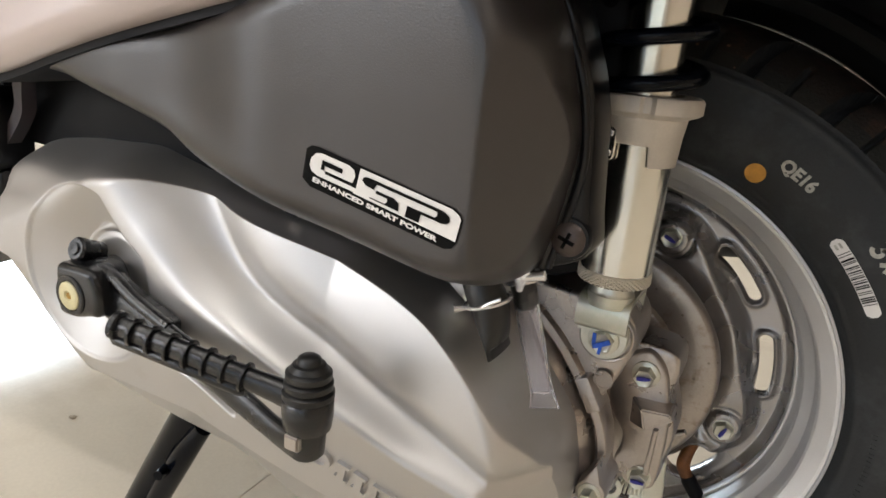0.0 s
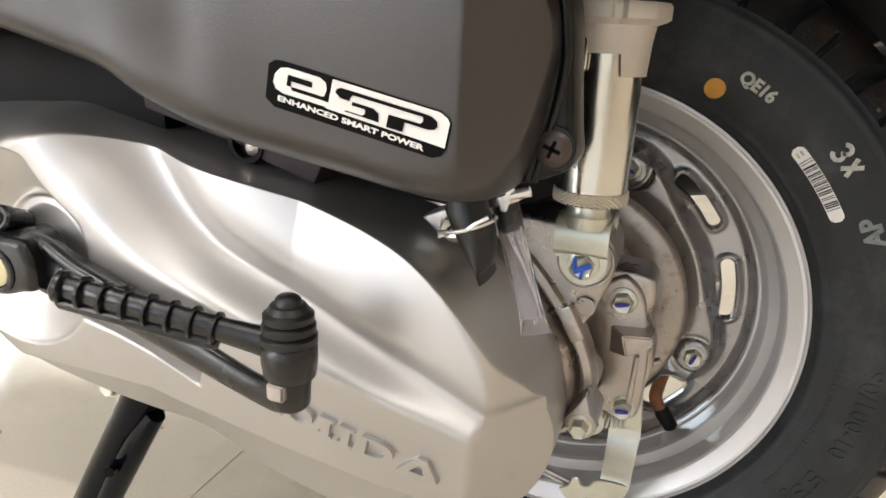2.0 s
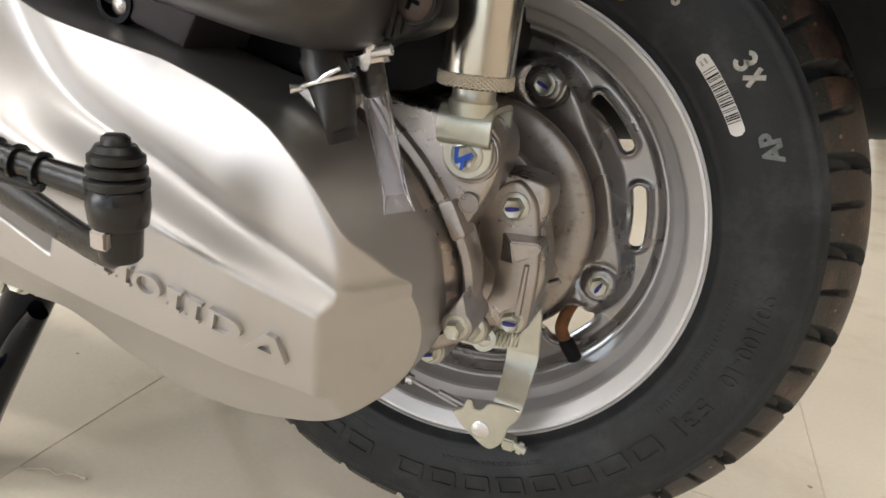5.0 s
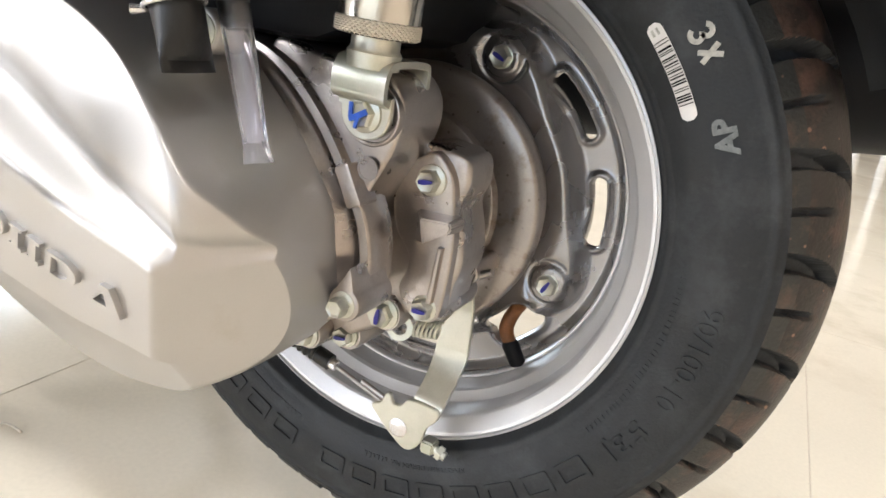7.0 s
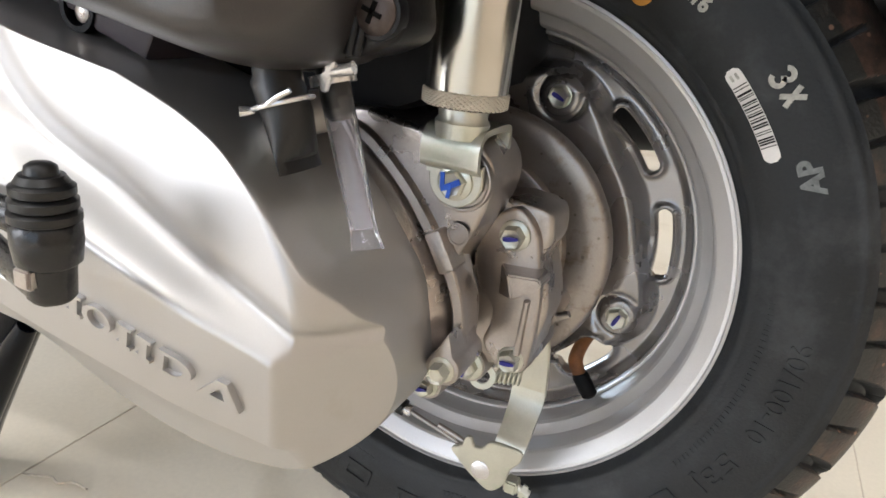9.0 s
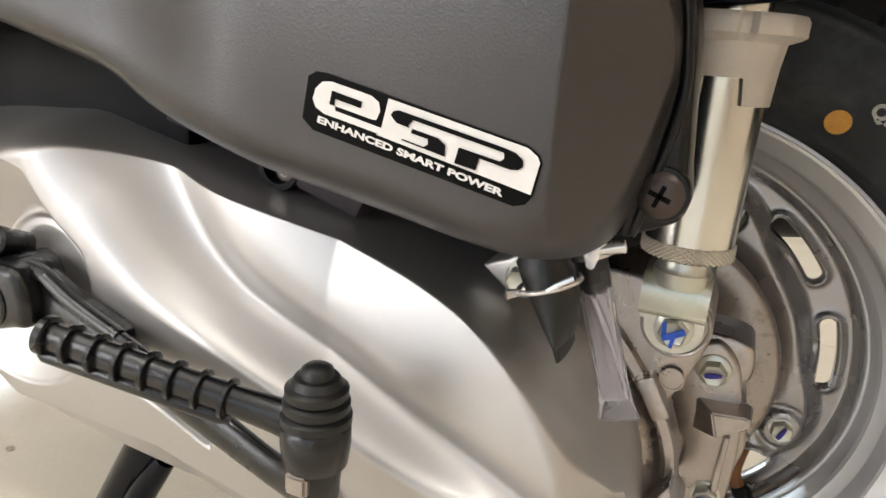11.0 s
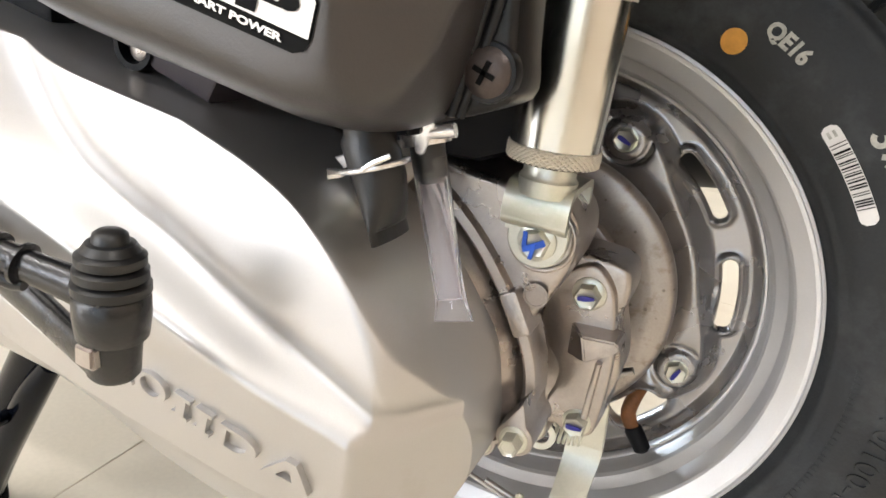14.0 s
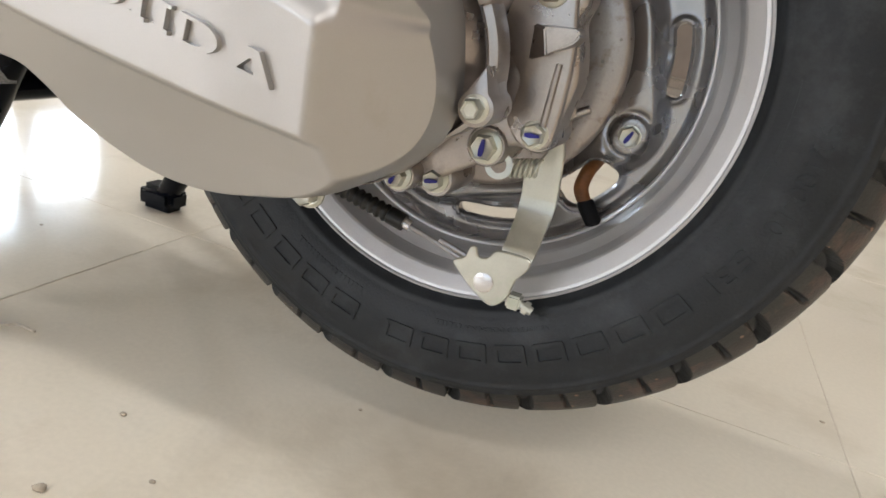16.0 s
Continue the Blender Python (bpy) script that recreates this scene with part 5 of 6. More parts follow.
# lower intake body below the cover
bm = bmesh.new()
plate(bm, [(-0.190, 0.385), (-0.187, 0.3590), (-0.150, 0.3500), (-0.128, 0.3455), (-0.120, 0.3400), (-0.094, 0.3325), (-0.0850, 0.3500), (-0.085, 0.39)], -0.1600, -0.06, 0.002, 2)
duct = part("intake_duct", bm, GREYD, scooter, "dull purple-grey plastic intake duct", angle=30)
# shallow black cup: the darkness inside the hole is put into its colour
bm = bmesh.new()
lathe(bm, [(-0.006, 0.0095), (0.0012, 0.0095), (0.0012, 0.0070), (-0.003, 0.0066), (-0.003, 0.0005)], (-0.1290, -0.1600, 0.3480), seg=28)
part("duct_hole", bm, BLACKM, duct)
bm = bmesh.new()
lathe(bm, [(0, 0.0038), (0.0015, 0.0038), (0.0022, 0.0026), (0.0022, 0.0004)], (-0.1255, -0.1600, 0.3465), seg=20)
part("hose_clip", bm, CAST, duct, "bright metal hose clip")

# ---- rear shock absorber
SX, SY = 0.0240, -0.1140
bm = bmesh.new()
lathe(bm, [(0.3355, 0.0155), (0.3365, 0.0163), (0.4130, 0.0163)], (SX, SY, 0), (0, 0, 1), 64)
shock = part("shock_absorber", bm, CHROME, scooter, "satin chrome rear shock absorber body", angle=35)
# knurled collar
bm = bmesh.new()
KN, KR = 44, 9
rows = []
for i in range(KR):
    z = 0.3302 + 0.0066 * i / (KR - 1)
    r = 0.0163 if 0 < i < KR - 1 else 0.0158
    rows.append([bm.verts.new((SX + r * math.cos(2 * math.pi * (j + 0.5 * (i % 2)) / KN), SY + r * math.sin(2 * math.pi * (j + 0.5 * (i % 2)) / KN), z)) for j in range(KN)])
for i in range(KR - 2):
    for j in range(KN):
        q = j + (i % 2)
        c = [rows[i][j], rows[i + 1][q % KN], rows[i + 2][j], rows[i + 1][(q - 1) % KN]]
        m = sum((v.co for v in c), Vector()) / 4
        out = Vector((m.x - SX, m.y - SY, 0)).normalized()
        tip = bm.verts.new(m + out * 0.0010)
        for k in range(4):
            bm.faces.new((c[k], c[(k + 1) % 4], tip))
bm.faces.new(rows[0][::-1])
bm.faces.new(rows[-1])
part("knurled_collar", bm, KNURLM, shock, "diamond knurled zinc collar", smooth=False)
bm = bmesh.new()
lathe(bm, [(0.318, 0.0105), (0.324, 0.0110), (0.3255, 0.0098), (0.331, 0.0098)], (SX, SY, 0), (0, 0, 1), 32)
part("neck_nut", bm, ZINC, shock)
# fork bracket
bm = bmesh.new()
FX = SX - 0.0008
prof = [(-0.1205, 0.3075), (-0.1210, 0.3130), (-0.1200, 0.3175), (-0.1165, 0.3205), (-0.1040, 0.3212), (-0.0900, 0.3205), (-0.0870, 0.3175), (-0.0865, 0.3075)]
ribbon(bm, [(FX, y, z) for y, z in prof], (1, 0, 0), [0.0250] * 8, 0.0028, 48)
fork = part("fork_bracket", bm, ZINC, shock, "folded zinc plated fork bracket", angle=40)
for y0 in (-0.1158, -0.0900):
    bm = bmesh.new()
    ends = [(FX + 0.0012 + 0.0118 * math.cos(radians(a)), 0.3008 + 0.0118 * math.sin(radians(a))) for a in range(180, 361, 10)] + [(FX + 0.0125, 0.3080), (FX - 0.0115, 0.3080)]
    plate(bm, ends, y0, y0 + 0.0028, 0.0006, 1)
    part("fork_end", bm, ZINC, fork)
bm = bmesh.new()
ribbon(bm, [(FX, -0.1206, 0.3090), (FX, -0.1203, 0.3070), (FX, -0.1150, 0.3048), (FX, -0.1145, 0.3020)], (1, 0, 0), [0.0250, 0.0248, 0.0240, 0.0238], 0.0026, 20)
part("fork_joggle", bm, ZINC, fork, angle=40)
BX, BZ, BY = 0.0248, 0.2998, -0.1158
b4 = hex_bolt("shock_bolt", shock, BX, BY, BZ, 0.0058, 0.0058, None, 15)
bm = bmesh.new()
y = BY - 0.0062
for i, (pts, w) in enumerate((([(-0.0034, 0.0046), (-0.0030, -0.0014)], 0.0017), ([(-0.0034, -0.0020), (-0.0006, -0.0008), (0.0044, 0.0022)], 0.0024), ([(0.0008, 0.0008), (0.0000, -0.0052)], 0.0015))):
    ribbon(bm, [(BX + p[0], y - 0.0003 * i, BZ + p[1]) for p in pts], (pts[1][1] - pts[0][1], 0, -(pts[1][0] - pts[0][0])), w, 0.0008, 8)
part("paint_mark", bm, BLUEM, b4, "hand-brushed blue paint mark")
# spring seat casting
bm = bmesh.new()
rows = []
prof = [(0.3960, 0.0178), (0.4000, 0.0186), (0.4075, 0.0196), (0.4090, 0.0235), (0.4100, 0.0250), (0.4150, 0.0250), (0.4165, 0.0240), (0.4165, 0.0160)]
NS = 96
for i, (z, r) in enumerate(prof):
    row = []
    for j in range(NS):
        a = 2 * math.pi * j / NS
        k = 1.0
        if 3 <= i <= 6:
            k = 1.0 - 0.10 * (1 if (j % 24) in (3, 4, 5) else 0) + 0.03 * (1 if (j % 24) in (12, 13, 14) else 0)
        zz = z
        if i == 0:
            d = (a - radians(-60)) % (2 * math.pi)
            zz = 0.3960 - (0.0090 if d < radians(70) else 0.0) + (0.004 if radians(110) < d < radians(200) else 0)
        row.append(bm.verts.new((SX + r * k * math.cos(a), SY + r * k * math.sin(a), zz)))
    rows.append(row)
for a, b in zip(rows, rows[1:]):
    for j in range(NS):
        bm.faces.new((a[j], a[(j + 1) % NS], b[(j + 1) % NS], b[j]))
part("spring_seat", bm, SEATM, shock, "cream-grey notched cast spring seat", angle=35)
bm = bmesh.new()
tube(bm, [(SX + 0.0215 * math.cos(2 * math.pi * (k + 8) / 30), SY + 0.0215 * math.sin(2 * math.pi * (k + 8) / 30), 0.4195 + 0.0185 * max(0, k - 12) / 30.0) for k in range(0, 190)], 0.0034, 12)
part("coil_spring", bm, STANDM, shock, "gloss black coil spring")
bm = bmesh.new()
lathe(bm, [(0.41, 0.0135), (0.55, 0.0135)], (SX, SY, 0), (0, 0, 1), 40)
part("damper_tube", bm, CHROME, shock, "polished damper tube")
bm = bmesh.new()
plate(bm, rounded(0.0062, 0.0150, 0.0026), -0.1352, -0.1335, 0.0006, 1)
bmesh.ops.transform(bm, matrix=Matrix.Translation((0.0155, 0.0035, 0.3955)), verts=bm.verts)
clip = part("rivet_strap", bm, CHROME, shock)
for dz in (-0.0042, 0.0042):
    bm = bmesh.new()
    lathe(bm, [(0, 0.0018), (0.0008, 0.0016), (0.0011, 0.0004)], (0.0155, -0.1316, 0.3955 + dz), seg=16)
    part("strap_rivet", bm, CLAMPM, clip)

# ---- drain stub, clips and clear drain tube
bm = bmesh.new()
rows = []
for cx, cz, rx, ry in ((-0.0310, 0.3520, 0.0078, 0.0078), (-0.0285, 0.3390, 0.0078, 0.0078), (-0.0280, 0.3370, 0.0090, 0.0088), (-0.0250, 0.3300, 0.0088, 0.0088), (-0.0220, 0.3220, 0.0064, 0.0100), (-0.0200, 0.3165, 0.0036, 0.0112), (-0.0195, 0.3148, 0.0015, 0.0115), (-0.0180, 0.3110, 0.0012, 0.0117)):
    rows.append([bm.verts.new((cx + rx * math.cos(2 * math.pi * j / 32), -0.1640 + ry * math.sin(2 * math.pi * j / 32), cz)) for j in range(32)])
for p, q in zip(rows, rows[1:]):
    for j in range(32):
        bm.faces.new((p[j], p[(j + 1) % 32], q[(j + 1) % 32], q[j]))
bm.faces.new(rows[0])
bm.faces.new(rows[-1])
stub = part("drain_stub", bm, RUBBERK, scooter, "black rubber drain stub with a flat duckbill end", angle=35)
stub.location = (0.0150, -0.0180, 0.0)
bm = bmesh.new()
ring = [(-0.0258 + 0.0094 * math.cos(a), -0.1644 - 0.0096 * math.sin(a), 0.3315 + 0.0035 * math.cos(a)) for a in np.linspace(0, 2 * math.pi, 26)]
tube(bm, ring, 0.0009, 8)
tube(bm, [(-0.0240, -0.1742, 0.3325), (-0.0210, -0.1740, 0.3350), (-0.0170, -0.1728, 0.3375)], 0.0009, 8)
tube(bm, [(-0.0335, -0.1690, 0.3282), (-0.0372, -0.1715, 0.3275)], [0.0012, 0.0018], 8)
part("wire_clip", bm, CLAMPM, stub, "bright wire hose clip")
TUBE_T, TUBE_B = Vector((-0.0040, -0.1660, 0.3420)), Vector((0.0150, -0.1660, 0.2830))
bm = bmesh.new()
rows = []
ax = (TUBE_B - TUBE_T)
sd_ = Vector((0, 1, 0)).cross(ax).normalized()
ax_n = ax.normalized()
for t, w, dpt in ((0.14, 0.0056, 0.0054), (0.3, 0.0055, 0.0052), (0.55, 0.0053, 0.0048), (0.8, 0.0052, 0.0034), (0.90, 0.0058, 0.0014), (1.0, 0.0070, 0.0008)):
    c = TUBE_T + ax * t
    rows.append([bm.verts.new(c + sd_ * w * math.cos(2 * math.pi * j / 28) + Vector((0, 1, 0)) * dpt * math.sin(2 * math.pi * j / 28)) for j in range(28)])
for k in range(len(rows) - 1):
    for j in range(28):
        bm.faces.new((rows[k][j], rows[k][(j + 1) % 28], rows[k + 1][(j + 1) % 28], rows[k + 1][j]))
inner = []
for t, w, dpt in ((0.88, 0.0044, 0.0008), (0.78, 0.0041, 0.0024), (0.55, 0.0041, 0.0036), (0.3, 0.0043, 0.0040), (0.14, 0.0045, 0.0043)):
    c = TUBE_T + ax * t
    inner.append([bm.verts.new(c + sd_ * w * math.cos(2 * math.pi * j / 28) + Vector((0, 1, 0)) * dpt * math.sin(2 * math.pi * j / 28)) for j in range(28)])
for k in range(len(inner) - 1):
    for j in range(28):
        bm.faces.new((inner[k][j], inner[k][(j + 1) % 28], inner[k + 1][(j + 1) % 28], inner[k + 1][j]))
for j in range(28):
    bm.faces.new((inner[-1][j], inner[-1][(j + 1) % 28], rows[0][(j + 1) % 28], rows[0][j]))
bm.faces.new(rows[-1])
bm.faces.new(inner[0])
drain = part("drain_tube", bm, PVC, scooter, "clear flattened plastic drain tube, crimped at the end", angle=50)
drain.visible_shadow = False
bm = bmesh.new()
lathe(bm, [(-0.010, 0.0052), (0.004, 0.0056), (0.0125, 0.0054), (0.0165, 0.0036), (0.0170, 0.0004)], TUBE_T, ax_n, 24)
part("tube_plug", bm, RUBBERK, drain, "black rubber plug in the tube's neck")
bm = bmesh.new()
q = Vector((0, 0, 1)).rotation_difference(ax_n).to_matrix()
lathe(bm, [(0.0010, 0.0080), (0.0045, 0.0080), (0.0045, 0.0074), (0.0010, 0.0074)], TUBE_T, ax_n, 28, cap=False)
box(bm, -0.0015, 0.0015, -0.0012, 0.0012, -0.0055, 0.0055, 0.0006, m=Matrix.Translation(TUBE_T + Vector((0.0045, -0.0085, -0.0005))) @ Matrix.Rotation(radians(15), 4, "Y"))
tube(bm, [TUBE_T + Vector((-0.0070, -0.0070, -0.0050)), TUBE_T + Vector((-0.0080, -0.0080, 0.0030))], 0.0014, 8)
tube(bm, [TUBE_T + Vector((0.0030, -0.0080, 0.0000)), TUBE_T + Vector((0.0130, -0.0070, 0.0030))], [0.0018, 0.0022], 10)
part("tube_clip", bm, CLAMPM, drain, "shiny spring clip round the tube's neck", angle=40)

# ---- dark frame and engine parts behind, inner mudguard
# one black block for the dark interior; shade between the parts is its colour
bm = bmesh.new()
plate(bm, smooth_loop([(-0.345, 0.33), (-0.30, 0.352), (-0.10, 0.326), (-0.02, 0.322), (0.012, 0.335), (0.015, 0.40), (0.0, 0.56), (-0.345, 0.56)], 80), -0.115, 0.10, 0.006)
tagged(part("engine_shroud", bm, BLACKM, scooter), "engine shroud behind the filter housing, one block with its shade put into black")
bm = bmesh.new()
for k, a in enumerate(np.linspace(radians(26), radians(185), 40)):
    for r in (0.243, 0.247):
        for y in (-0.078, -0.064, 0.064, 0.078):
            rr = r - (0.010 if abs(y) > 0.07 else 0)
            bm.verts.new((rr * math.cos(a), y, AXLE_Z + rr * math.sin(a)))
bm.verts.ensure_lookup_table()
for k in range(39):
    for i in range(4):
        j = (i + 1) % 4
        if i < 3:
            bm.faces.new((bm.verts[k * 8 + i], bm.verts[k * 8 + i + 1], bm.verts[k * 8 + 9 + i], bm.verts[k * 8 + 8 + i]))
            bm.faces.new((bm.verts[k * 8 + 4 + i], bm.verts[k * 8 + 12 + i], bm.verts[k * 8 + 13 + i], bm.verts[k * 8 + 5 + i]))
part("mudguard", bm, BLACKM, scooter, "matt black inner mudguard over the tyre")

# added black plate: hides the bright room between tyre and mudguard
arc = [(0.220 * math.cos(radians(d)), AXLE_Z + 0.220 * math.sin(radians(d))) for d in range(46, 114, 4)]
bm = bmesh.new()
plate(bm, arc + [(-0.09, 0.545), (0.10, 0.545), (0.26, 0.545), (0.24, 0.46)], 0.080, 0.092, 0.002)
part("dark_gap_plate", bm, BLACKM, scooter, "matt black plate added beyond the wheel to keep the gap dark")

# ---- body panels, undertray, seat and footrest
LOWER = [(-0.62, 0.392), (-0.42, 0.393), (-0.34, 0.395), (-0.30, 0.3915), (-0.268, 0.3945), (-0.222, 0.409), (-0.180, 0.4215), (-0.118, 0.4375), (-0.02, 0.462), (0.10, 0.495), (0.26, 0.550), (0.44, 0.640)]
# far panel and seat are out of view, added to keep ceiling light off the wheel
for y0, y1 in ((-0.232, -0.190), (0.232, 0.190)):
    bm = bmesh.new()
    plate(bm, smooth_loop(LOWER + [(0.46, 0.70), (0.20, 0.775), (-0.20, 0.770), (-0.45, 0.70), (-0.62, 0.56)], 160), y0, y1, 0.014 if y0 < 0 else -0.014, 5)
    part("body_panel", bm, BODYM, scooter, "pale pinkish-white glossy body side panel", angle=60)
bm = bmesh.new()
ribbon(bm, [(-0.60, 0, 0.540), (-0.20, 0, 0.545), (0.02, 0, 0.545), (0.16, 0, 0.535), (0.30, 0, 0.550), (0.45, 0, 0.600)], (0, 1, 0), 0.40, 0.012, 30)
part("undertray", bm, BLACKM, scooter, "matt black undertray above the rear wheel")
bm = bmesh.new()
plate(bm, smooth_loop([(-0.45, 0.72), (-0.20, 0.755), (0.10, 0.770), (0.30, 0.790), (0.34, 0.840), (0.0, 0.830), (-0.30, 0.800), (-0.47, 0.770)], 60), -0.15, 0.15, 0.03, 4)
part("seat", bm, BLACKM, scooter, "black padded seat")
bm = bmesh.new()
ribbon(bm, [(-0.3200, -0.172, 0.4020), (-0.3258, -0.170, 0.3899), (-0.3296, -0.168, 0.3783), (-0.3365, -0.165, 0.3641), (-0.3529, -0.165, 0.3444), (-0.3740, -0.165, 0.3245), (-0.3800, -0.165, 0.3100)], (0.8, 0, -0.5), [0.014, 0.012, 0.009, 0.008, 0.007, 0.007, 0.007], 0.009, 40)
part("panel_strut", bm, GREYD, scooter, "grey moulded strut joining body and footboard")
bm = bmesh.new()
ribbon(bm, [(-0.52, -0.168, 0.3700), (-0.4685, -0.168, 0.3802), (-0.4256, -0.168, 0.3865), (-0.3871, -0.168, 0.3870), (-0.3548, -0.168, 0.3830), (-0.3400, -0.168, 0.3820)], (0, 0, 1), [0.006, 0.008, 0.010, 0.009, 0.006, 0.005], 0.012, 40)
for cx, cz in ((-0.3606, 0.3800), (-0.3935, 0.3790), (-0.4320, 0.3790)):
    lathe(bm, [(0, 0.0050), (0.0045, 0.0062), (0.0140, 0.0062)], (cx, -0.168, cz - 0.003), (0, 0, 1), 18)
part("panel_seal", bm, BLACKM, scooter, "black rubber edge strip with small lugs")
bm = bmesh.new()
plate(bm, smooth_loop([(-0.70, 0.3760), (-0.56, 0.3740), (-0.4280, 0.3720), (-0.4270, 0.3450), (-0.4350, 0.3190), (-0.56, 0.3060), (-0.70, 0.2980)], 60), -0.172, -0.14, 0.006, 3)
step = part("footboard_side", bm, BODYD, scooter, "silver moulded footboard side")
bm = bmesh.new()
plate(bm, [(-0.60, 0.3520), (-0.4850, 0.3540), (-0.4450, 0.3440), (-0.4360, 0.3330), (-0.4650, 0.3350), (-0.4900, 0.3450), (-0.60, 0.3430)], -0.1765, -0.15, 0.003, 2)
part("moulded_rib", bm, BODYD, step)
bm = bmesh.new()
plate(bm, smooth_loop([(-0.4250, 0.3600), (-0.4210, 0.3740), (-0.3900, 0.3780), (-0.3580, 0.3765), (-0.3480, 0.3640), (-0.3500, 0.3450), (-0.3560, 0.3250), (-0.4000, 0.3215), (-0.4330, 0.3190)], 70), -0.178, -0.152, 0.006, 3)
part("footboard_end", bm, BLACKP, scooter, "gloss black plastic end cap of the footboard")
bm = bmesh.new()
plate(bm, [(-0.70, 0.3060), (-0.4330, 0.3190), (-0.3570, 0.3235), (-0.3580, 0.3060), (-0.3640, 0.3010), (-0.70, 0.2900)], -0.172, -0.12, 0.004, 3)
part("footboard_lip", bm, BLACKP, scooter, "dark lower lip of the footboard")
bm = bmesh.new()
plate(bm, [(-0.70, 0.2940), (-0.3640, 0.3020), (-0.3600, 0.2830), (-0.3920, 0.2500), (-0.4080, 0.2450), (-0.70, 0.2250)], -0.166, -0.08, 0.006, 3)
part("under_cover", bm, GREYP, scooter, "grey plastic under cover")
bm = bmesh.new()
plate(bm, [(-0.3460, 0.4040), (-0.3520, 0.3760), (-0.3600, 0.3420), (-0.3000, 0.3400), (-0.1800, 0.3400), (-0.1800, 0.4000), (-0.2500, 0.4300)], -0.155, -0.10, 0.003, 2)
cowl = part("inner_cowl", bm, BLACKM, scooter, "matt black plastic cowl above the engine")
hex_bolt("cowl_bolt", cowl, -0.2010, -0.1550, 0.3800, 0.0048, 0.0060, None, 12)
# added black strip, keeps the panel's pale underside out of the cover's reflection
bm = bmesh.new()
ribbon(bm, [(x, -0.168, z - 0.0010) for x, z in LOWER[1:10]], (0, 1, 0), 0.100, 0.005, 60)
part("dark_under_strip", bm, BLACKM, scooter, "matt black strip added under the body panel's edge to darken the gap")

# ---- centre stand
bm = bmesh.new()
tube(bm, [(-0.2240, -0.120, 0.2020), (-0.2450, -0.120, 0.1650), (-0.3000, -0.119, 0.0700), (-0.3280, -0.118, 0.0180)], [0.0150, 0.0150, 0.0150, 0.0155], 20, 24)
tube(bm, [(-0.2300, -0.128, 0.1600), (-0.2500, -0.129, 0.1300), (-0.2850, -0.128, 0.0700), (-0.3080, -0.126, 0.0250)], [0.0060, 0.0085, 0.0085, 0.0070], 16, 24)
tube(bm, [(-0.2620, -0.126, 0.1180), (-0.2560, -0.146, 0.1210)], [0.0048, 0.0036], 12)
tube(bm, [(-0.2300, 0.150, 0.2020), (-0.2600, 0.155, 0.1650), (-0.3300, 0.165, 0.0700), (-0.3640, 0.170, 0.0180)], [0.0130, 0.0130, 0.0120, 0.0120], 18, 24)
tube(bm, [(-0.2420, -0.118, 0.1700), (-0.2560, 0.154, 0.1700)], 0.011, 16)
stand = part("centre_stand", bm, STANDM, scooter, "gloss black tubular centre stand, lowered")
for x, y in ((-0.334, -0.118), (-0.370, 0.170)):
    bm = bmesh.new()
    box(bm, x - 0.022, x + 0.022, y - 0.016, y + 0.016, 0.0, 0.026, 0.007, 3)
    part("stand_foot", bm, STANDM, stand)
bm = bmesh.new()
plate(bm, [(-0.2560, 0.1990), (-0.2200, 0.1880), (-0.2220, 0.1740), (-0.2480, 0.1800), (-0.2620, 0.1850)], -0.1350, -0.1180, 0.002, 2)
pivot = part("pivot_bracket", bm, CLAMPM, stand, "pale zinc plated pivot bracket", angle=30)
hex_bolt("pivot_bolt", pivot, -0.2336, -0.1340, 0.1822, 0.0066, 0.0060, None, 0)
hex_bolt("pivot_bolt", pivot, -0.2660, -0.1260, 0.1720, 0.0066, 0.0060, None, 20)
bm = bmesh.new()
tube(bm, [(-0.4080, -0.140, 0.2610), (-0.4010, -0.140, 0.2575), (-0.3978, -0.140, 0.2563), (-0.3665, -0.140, 0.2351), (-0.3326, -0.140, 0.2161), (-0.3222, -0.140, 0.2100), (-0.2965, -0.140, 0.2036), (-0.2552, -0.140, 0.1960)], [0.0075, 0.0085, 0.0042, 0.0030, 0.0032, 0.0052, 0.0060, 0.0036], 12, 50)
part("stand_spring_rod", bm, BLACKM, stand, "thin black rod under the engine")

# ---------------------------------------------------------------- things beyond the tyre
rack = thing("display_rack", "low steel display rack with slanted white posts", "rack")
for x, lean in ((0.60, 0.05), (0.74, 0.06), (0.93, 0.16), (1.10, 0.16)):
    bm = bmesh.new()
    tube(bm, [(x, 4.0, 0.0), (x + lean, 4.0, 0.75)], 0.024, 12)
    part("post", bm, WHITEM, rack, "white painted post")
bm = bmesh.new()
box(bm, -0.30, 1.45, 4.04, 4.10, 0.42, 1.0, 0.01)
part("panel", bm, RACKM, rack, "dark olive back panel")
bm = bmesh.new()
box(bm, -0.35, 1.60, 4.02, 4.30, 1.0, 1.04, 0.008)
part("shelf", bm, FRAMEM, rack)
cab = thing("cabinet", "brown wooden counter cabinet", "cabinet")
bm = bmesh.new()
box(bm, 0.95, 2.60, 4.7, 5.3, 0.0, 0.95, 0.012)
part("body", bm, WALLB, cab)
bm = bmesh.new()
box(bm, 0.92, 2.63, 4.67, 5.33, 0.95, 0.99, 0.006)
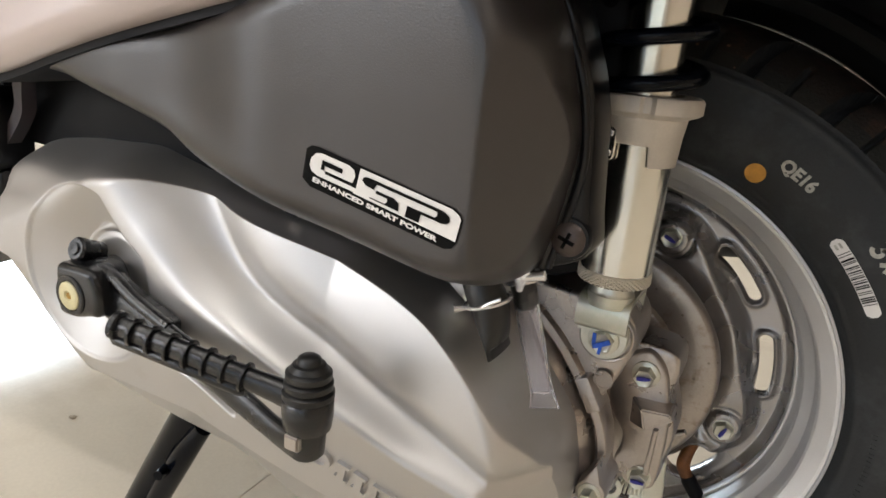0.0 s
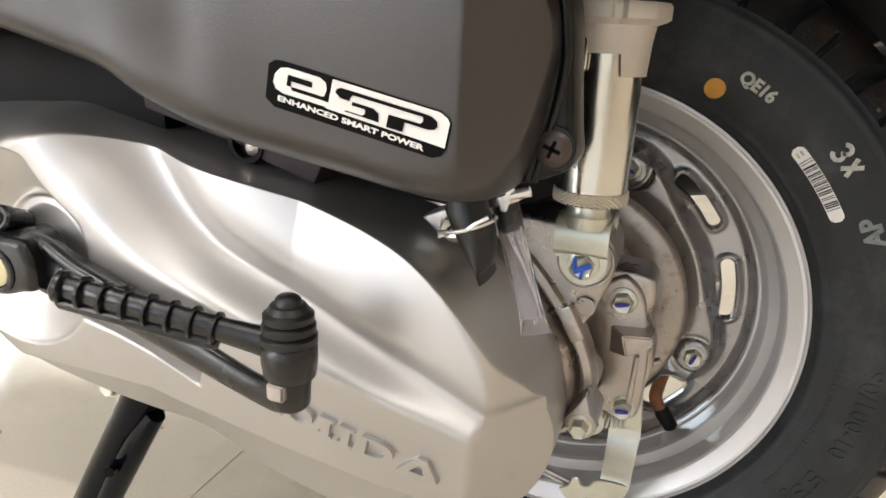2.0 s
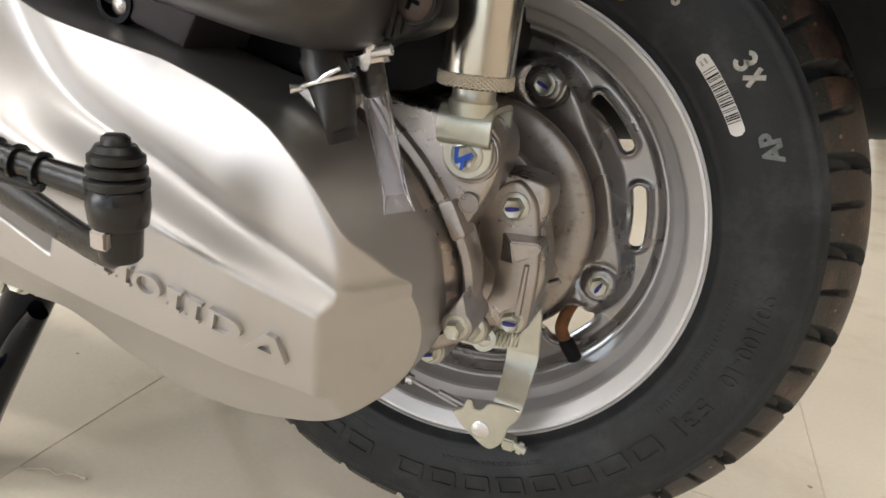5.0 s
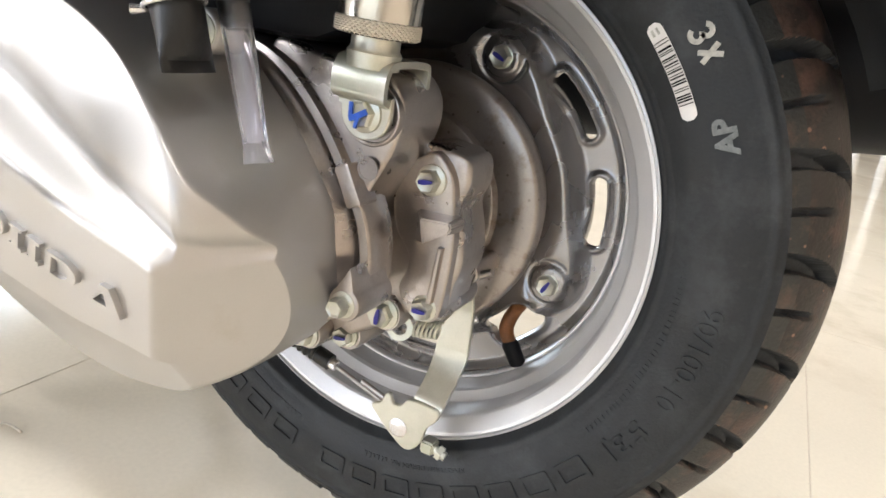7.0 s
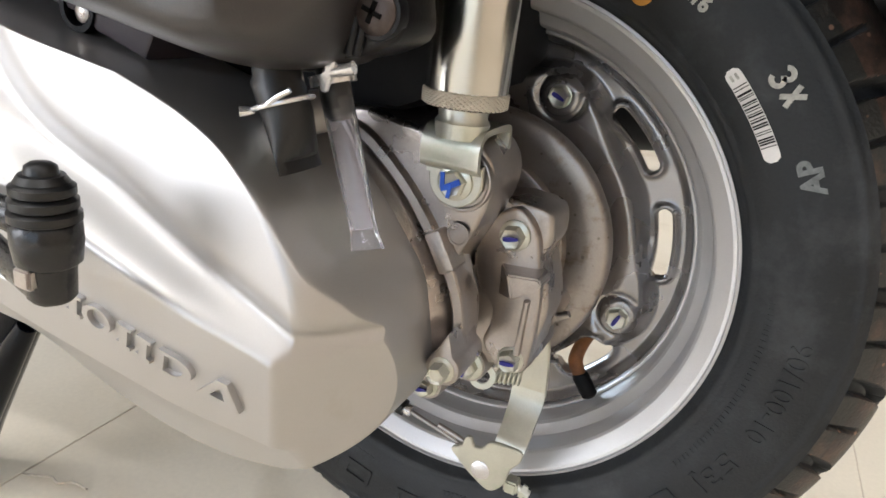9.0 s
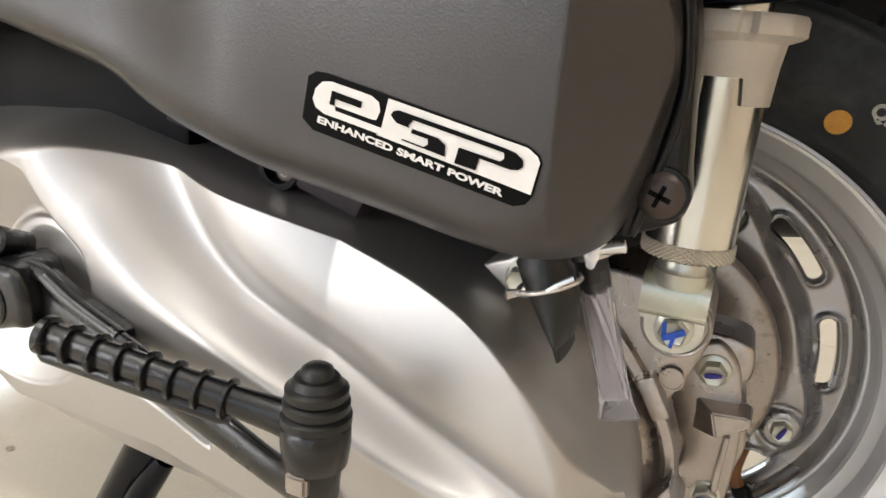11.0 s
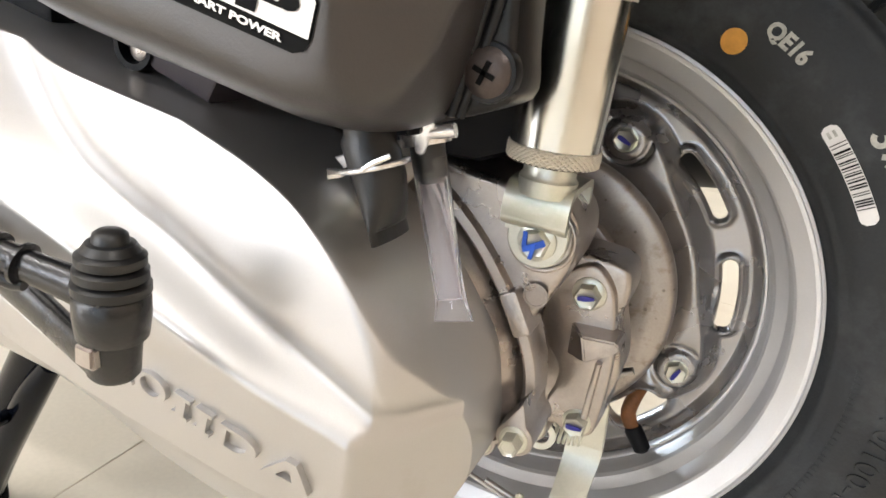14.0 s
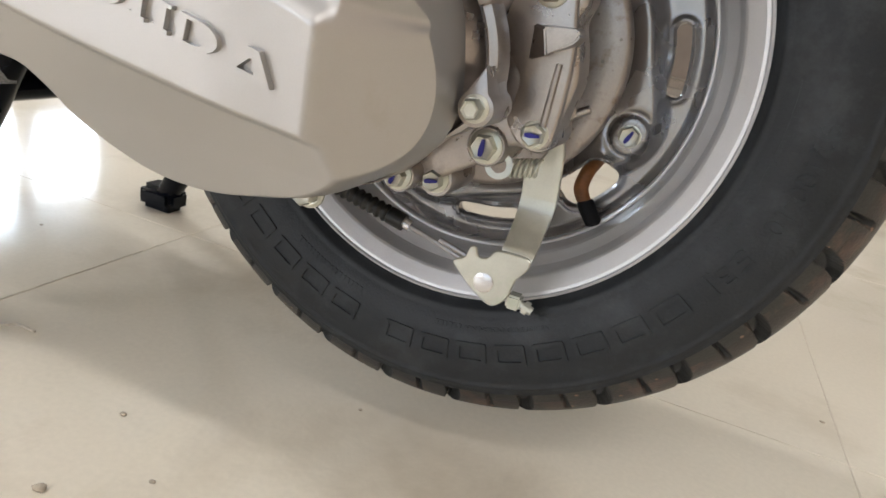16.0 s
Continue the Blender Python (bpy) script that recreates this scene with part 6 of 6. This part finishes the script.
part("top", bm, CEILM, cab)

# ---------------------------------------------------------------- litter on the floor
bm = bmesh.new()
tube(bm, [(-0.300, -0.098, 0.0014), (-0.288, -0.094, 0.0015), (-0.280, -0.090, 0.0014), (-0.270, -0.092, 0.0014), (-0.262, -0.086, 0.0015), (-0.248, -0.086, 0.0014)], 0.0009, 8, 40)
tagged(part("thread", bm, THREADM, None), "loose pale thread lying on the tiles", "thread")
rnd = random.Random(3)
for x, y, r in ((-0.538, -0.022, 0.0042), (-0.126, -0.187, 0.0040), (-0.087, -0.154, 0.0020), (-0.14, -0.12, 0.0022), (0.285, 0.19, 0.0022), (-0.03, -0.03, 0.0016), (-0.40, 0.05, 0.0018)):
    bm = bmesh.new()
    bmesh.ops.create_icosphere(bm, subdivisions=2, radius=r)
    for v in bm.verts:
        k = 1 + 0.35 * noise.noise(v.co * 300 + Vector((x * 50, y * 50, 0)))
        v.co = Vector((v.co.x * k, v.co.y * k * 0.8, v.co.z * 0.35 * k)) + Vector((x, y, r * 0.25))
    tagged(part("grit", bm, DUST, None), "small crumb of dirt on the floor tiles", "grit", "grit on the floor")

# ---------------------------------------------------------------- floor tiles
tile_me = None
nx0, nx1 = int(math.floor((ROOM_X0 - TX) / TW)), int(math.ceil((ROOM_X1 - TX) / TW))
ny0, ny1 = int(math.floor((ROOM_Y0 - TY) / TW)), int(math.ceil((ROOM_Y1 - TY) / TW))
bm = bmesh.new()
h = TW / 2 - 0.0005
box(bm, -h, h, -h, h, -0.008, 0.0, 0.0004, 1)
tile_me = bpy.data.meshes.new("tile")
bm.to_mesh(tile_me)
bm.free()
tile_me.materials.append(TILE)
for i in range(nx0, nx1):
    for j in range(ny0, ny1):
        cx, cy = TX + (i + 0.5) * TW, TY + (j + 0.5) * TW
        if cx - h < ROOM_X0 or cx + h > ROOM_X1 + 0.3 or cy - h < ROOM_Y0 or cy + h > ROOM_Y1 + 0.3:
            continue
        t = new("tile", tile_me)
        t.location = (cx, cy, 0.0)
        t.parent = floor
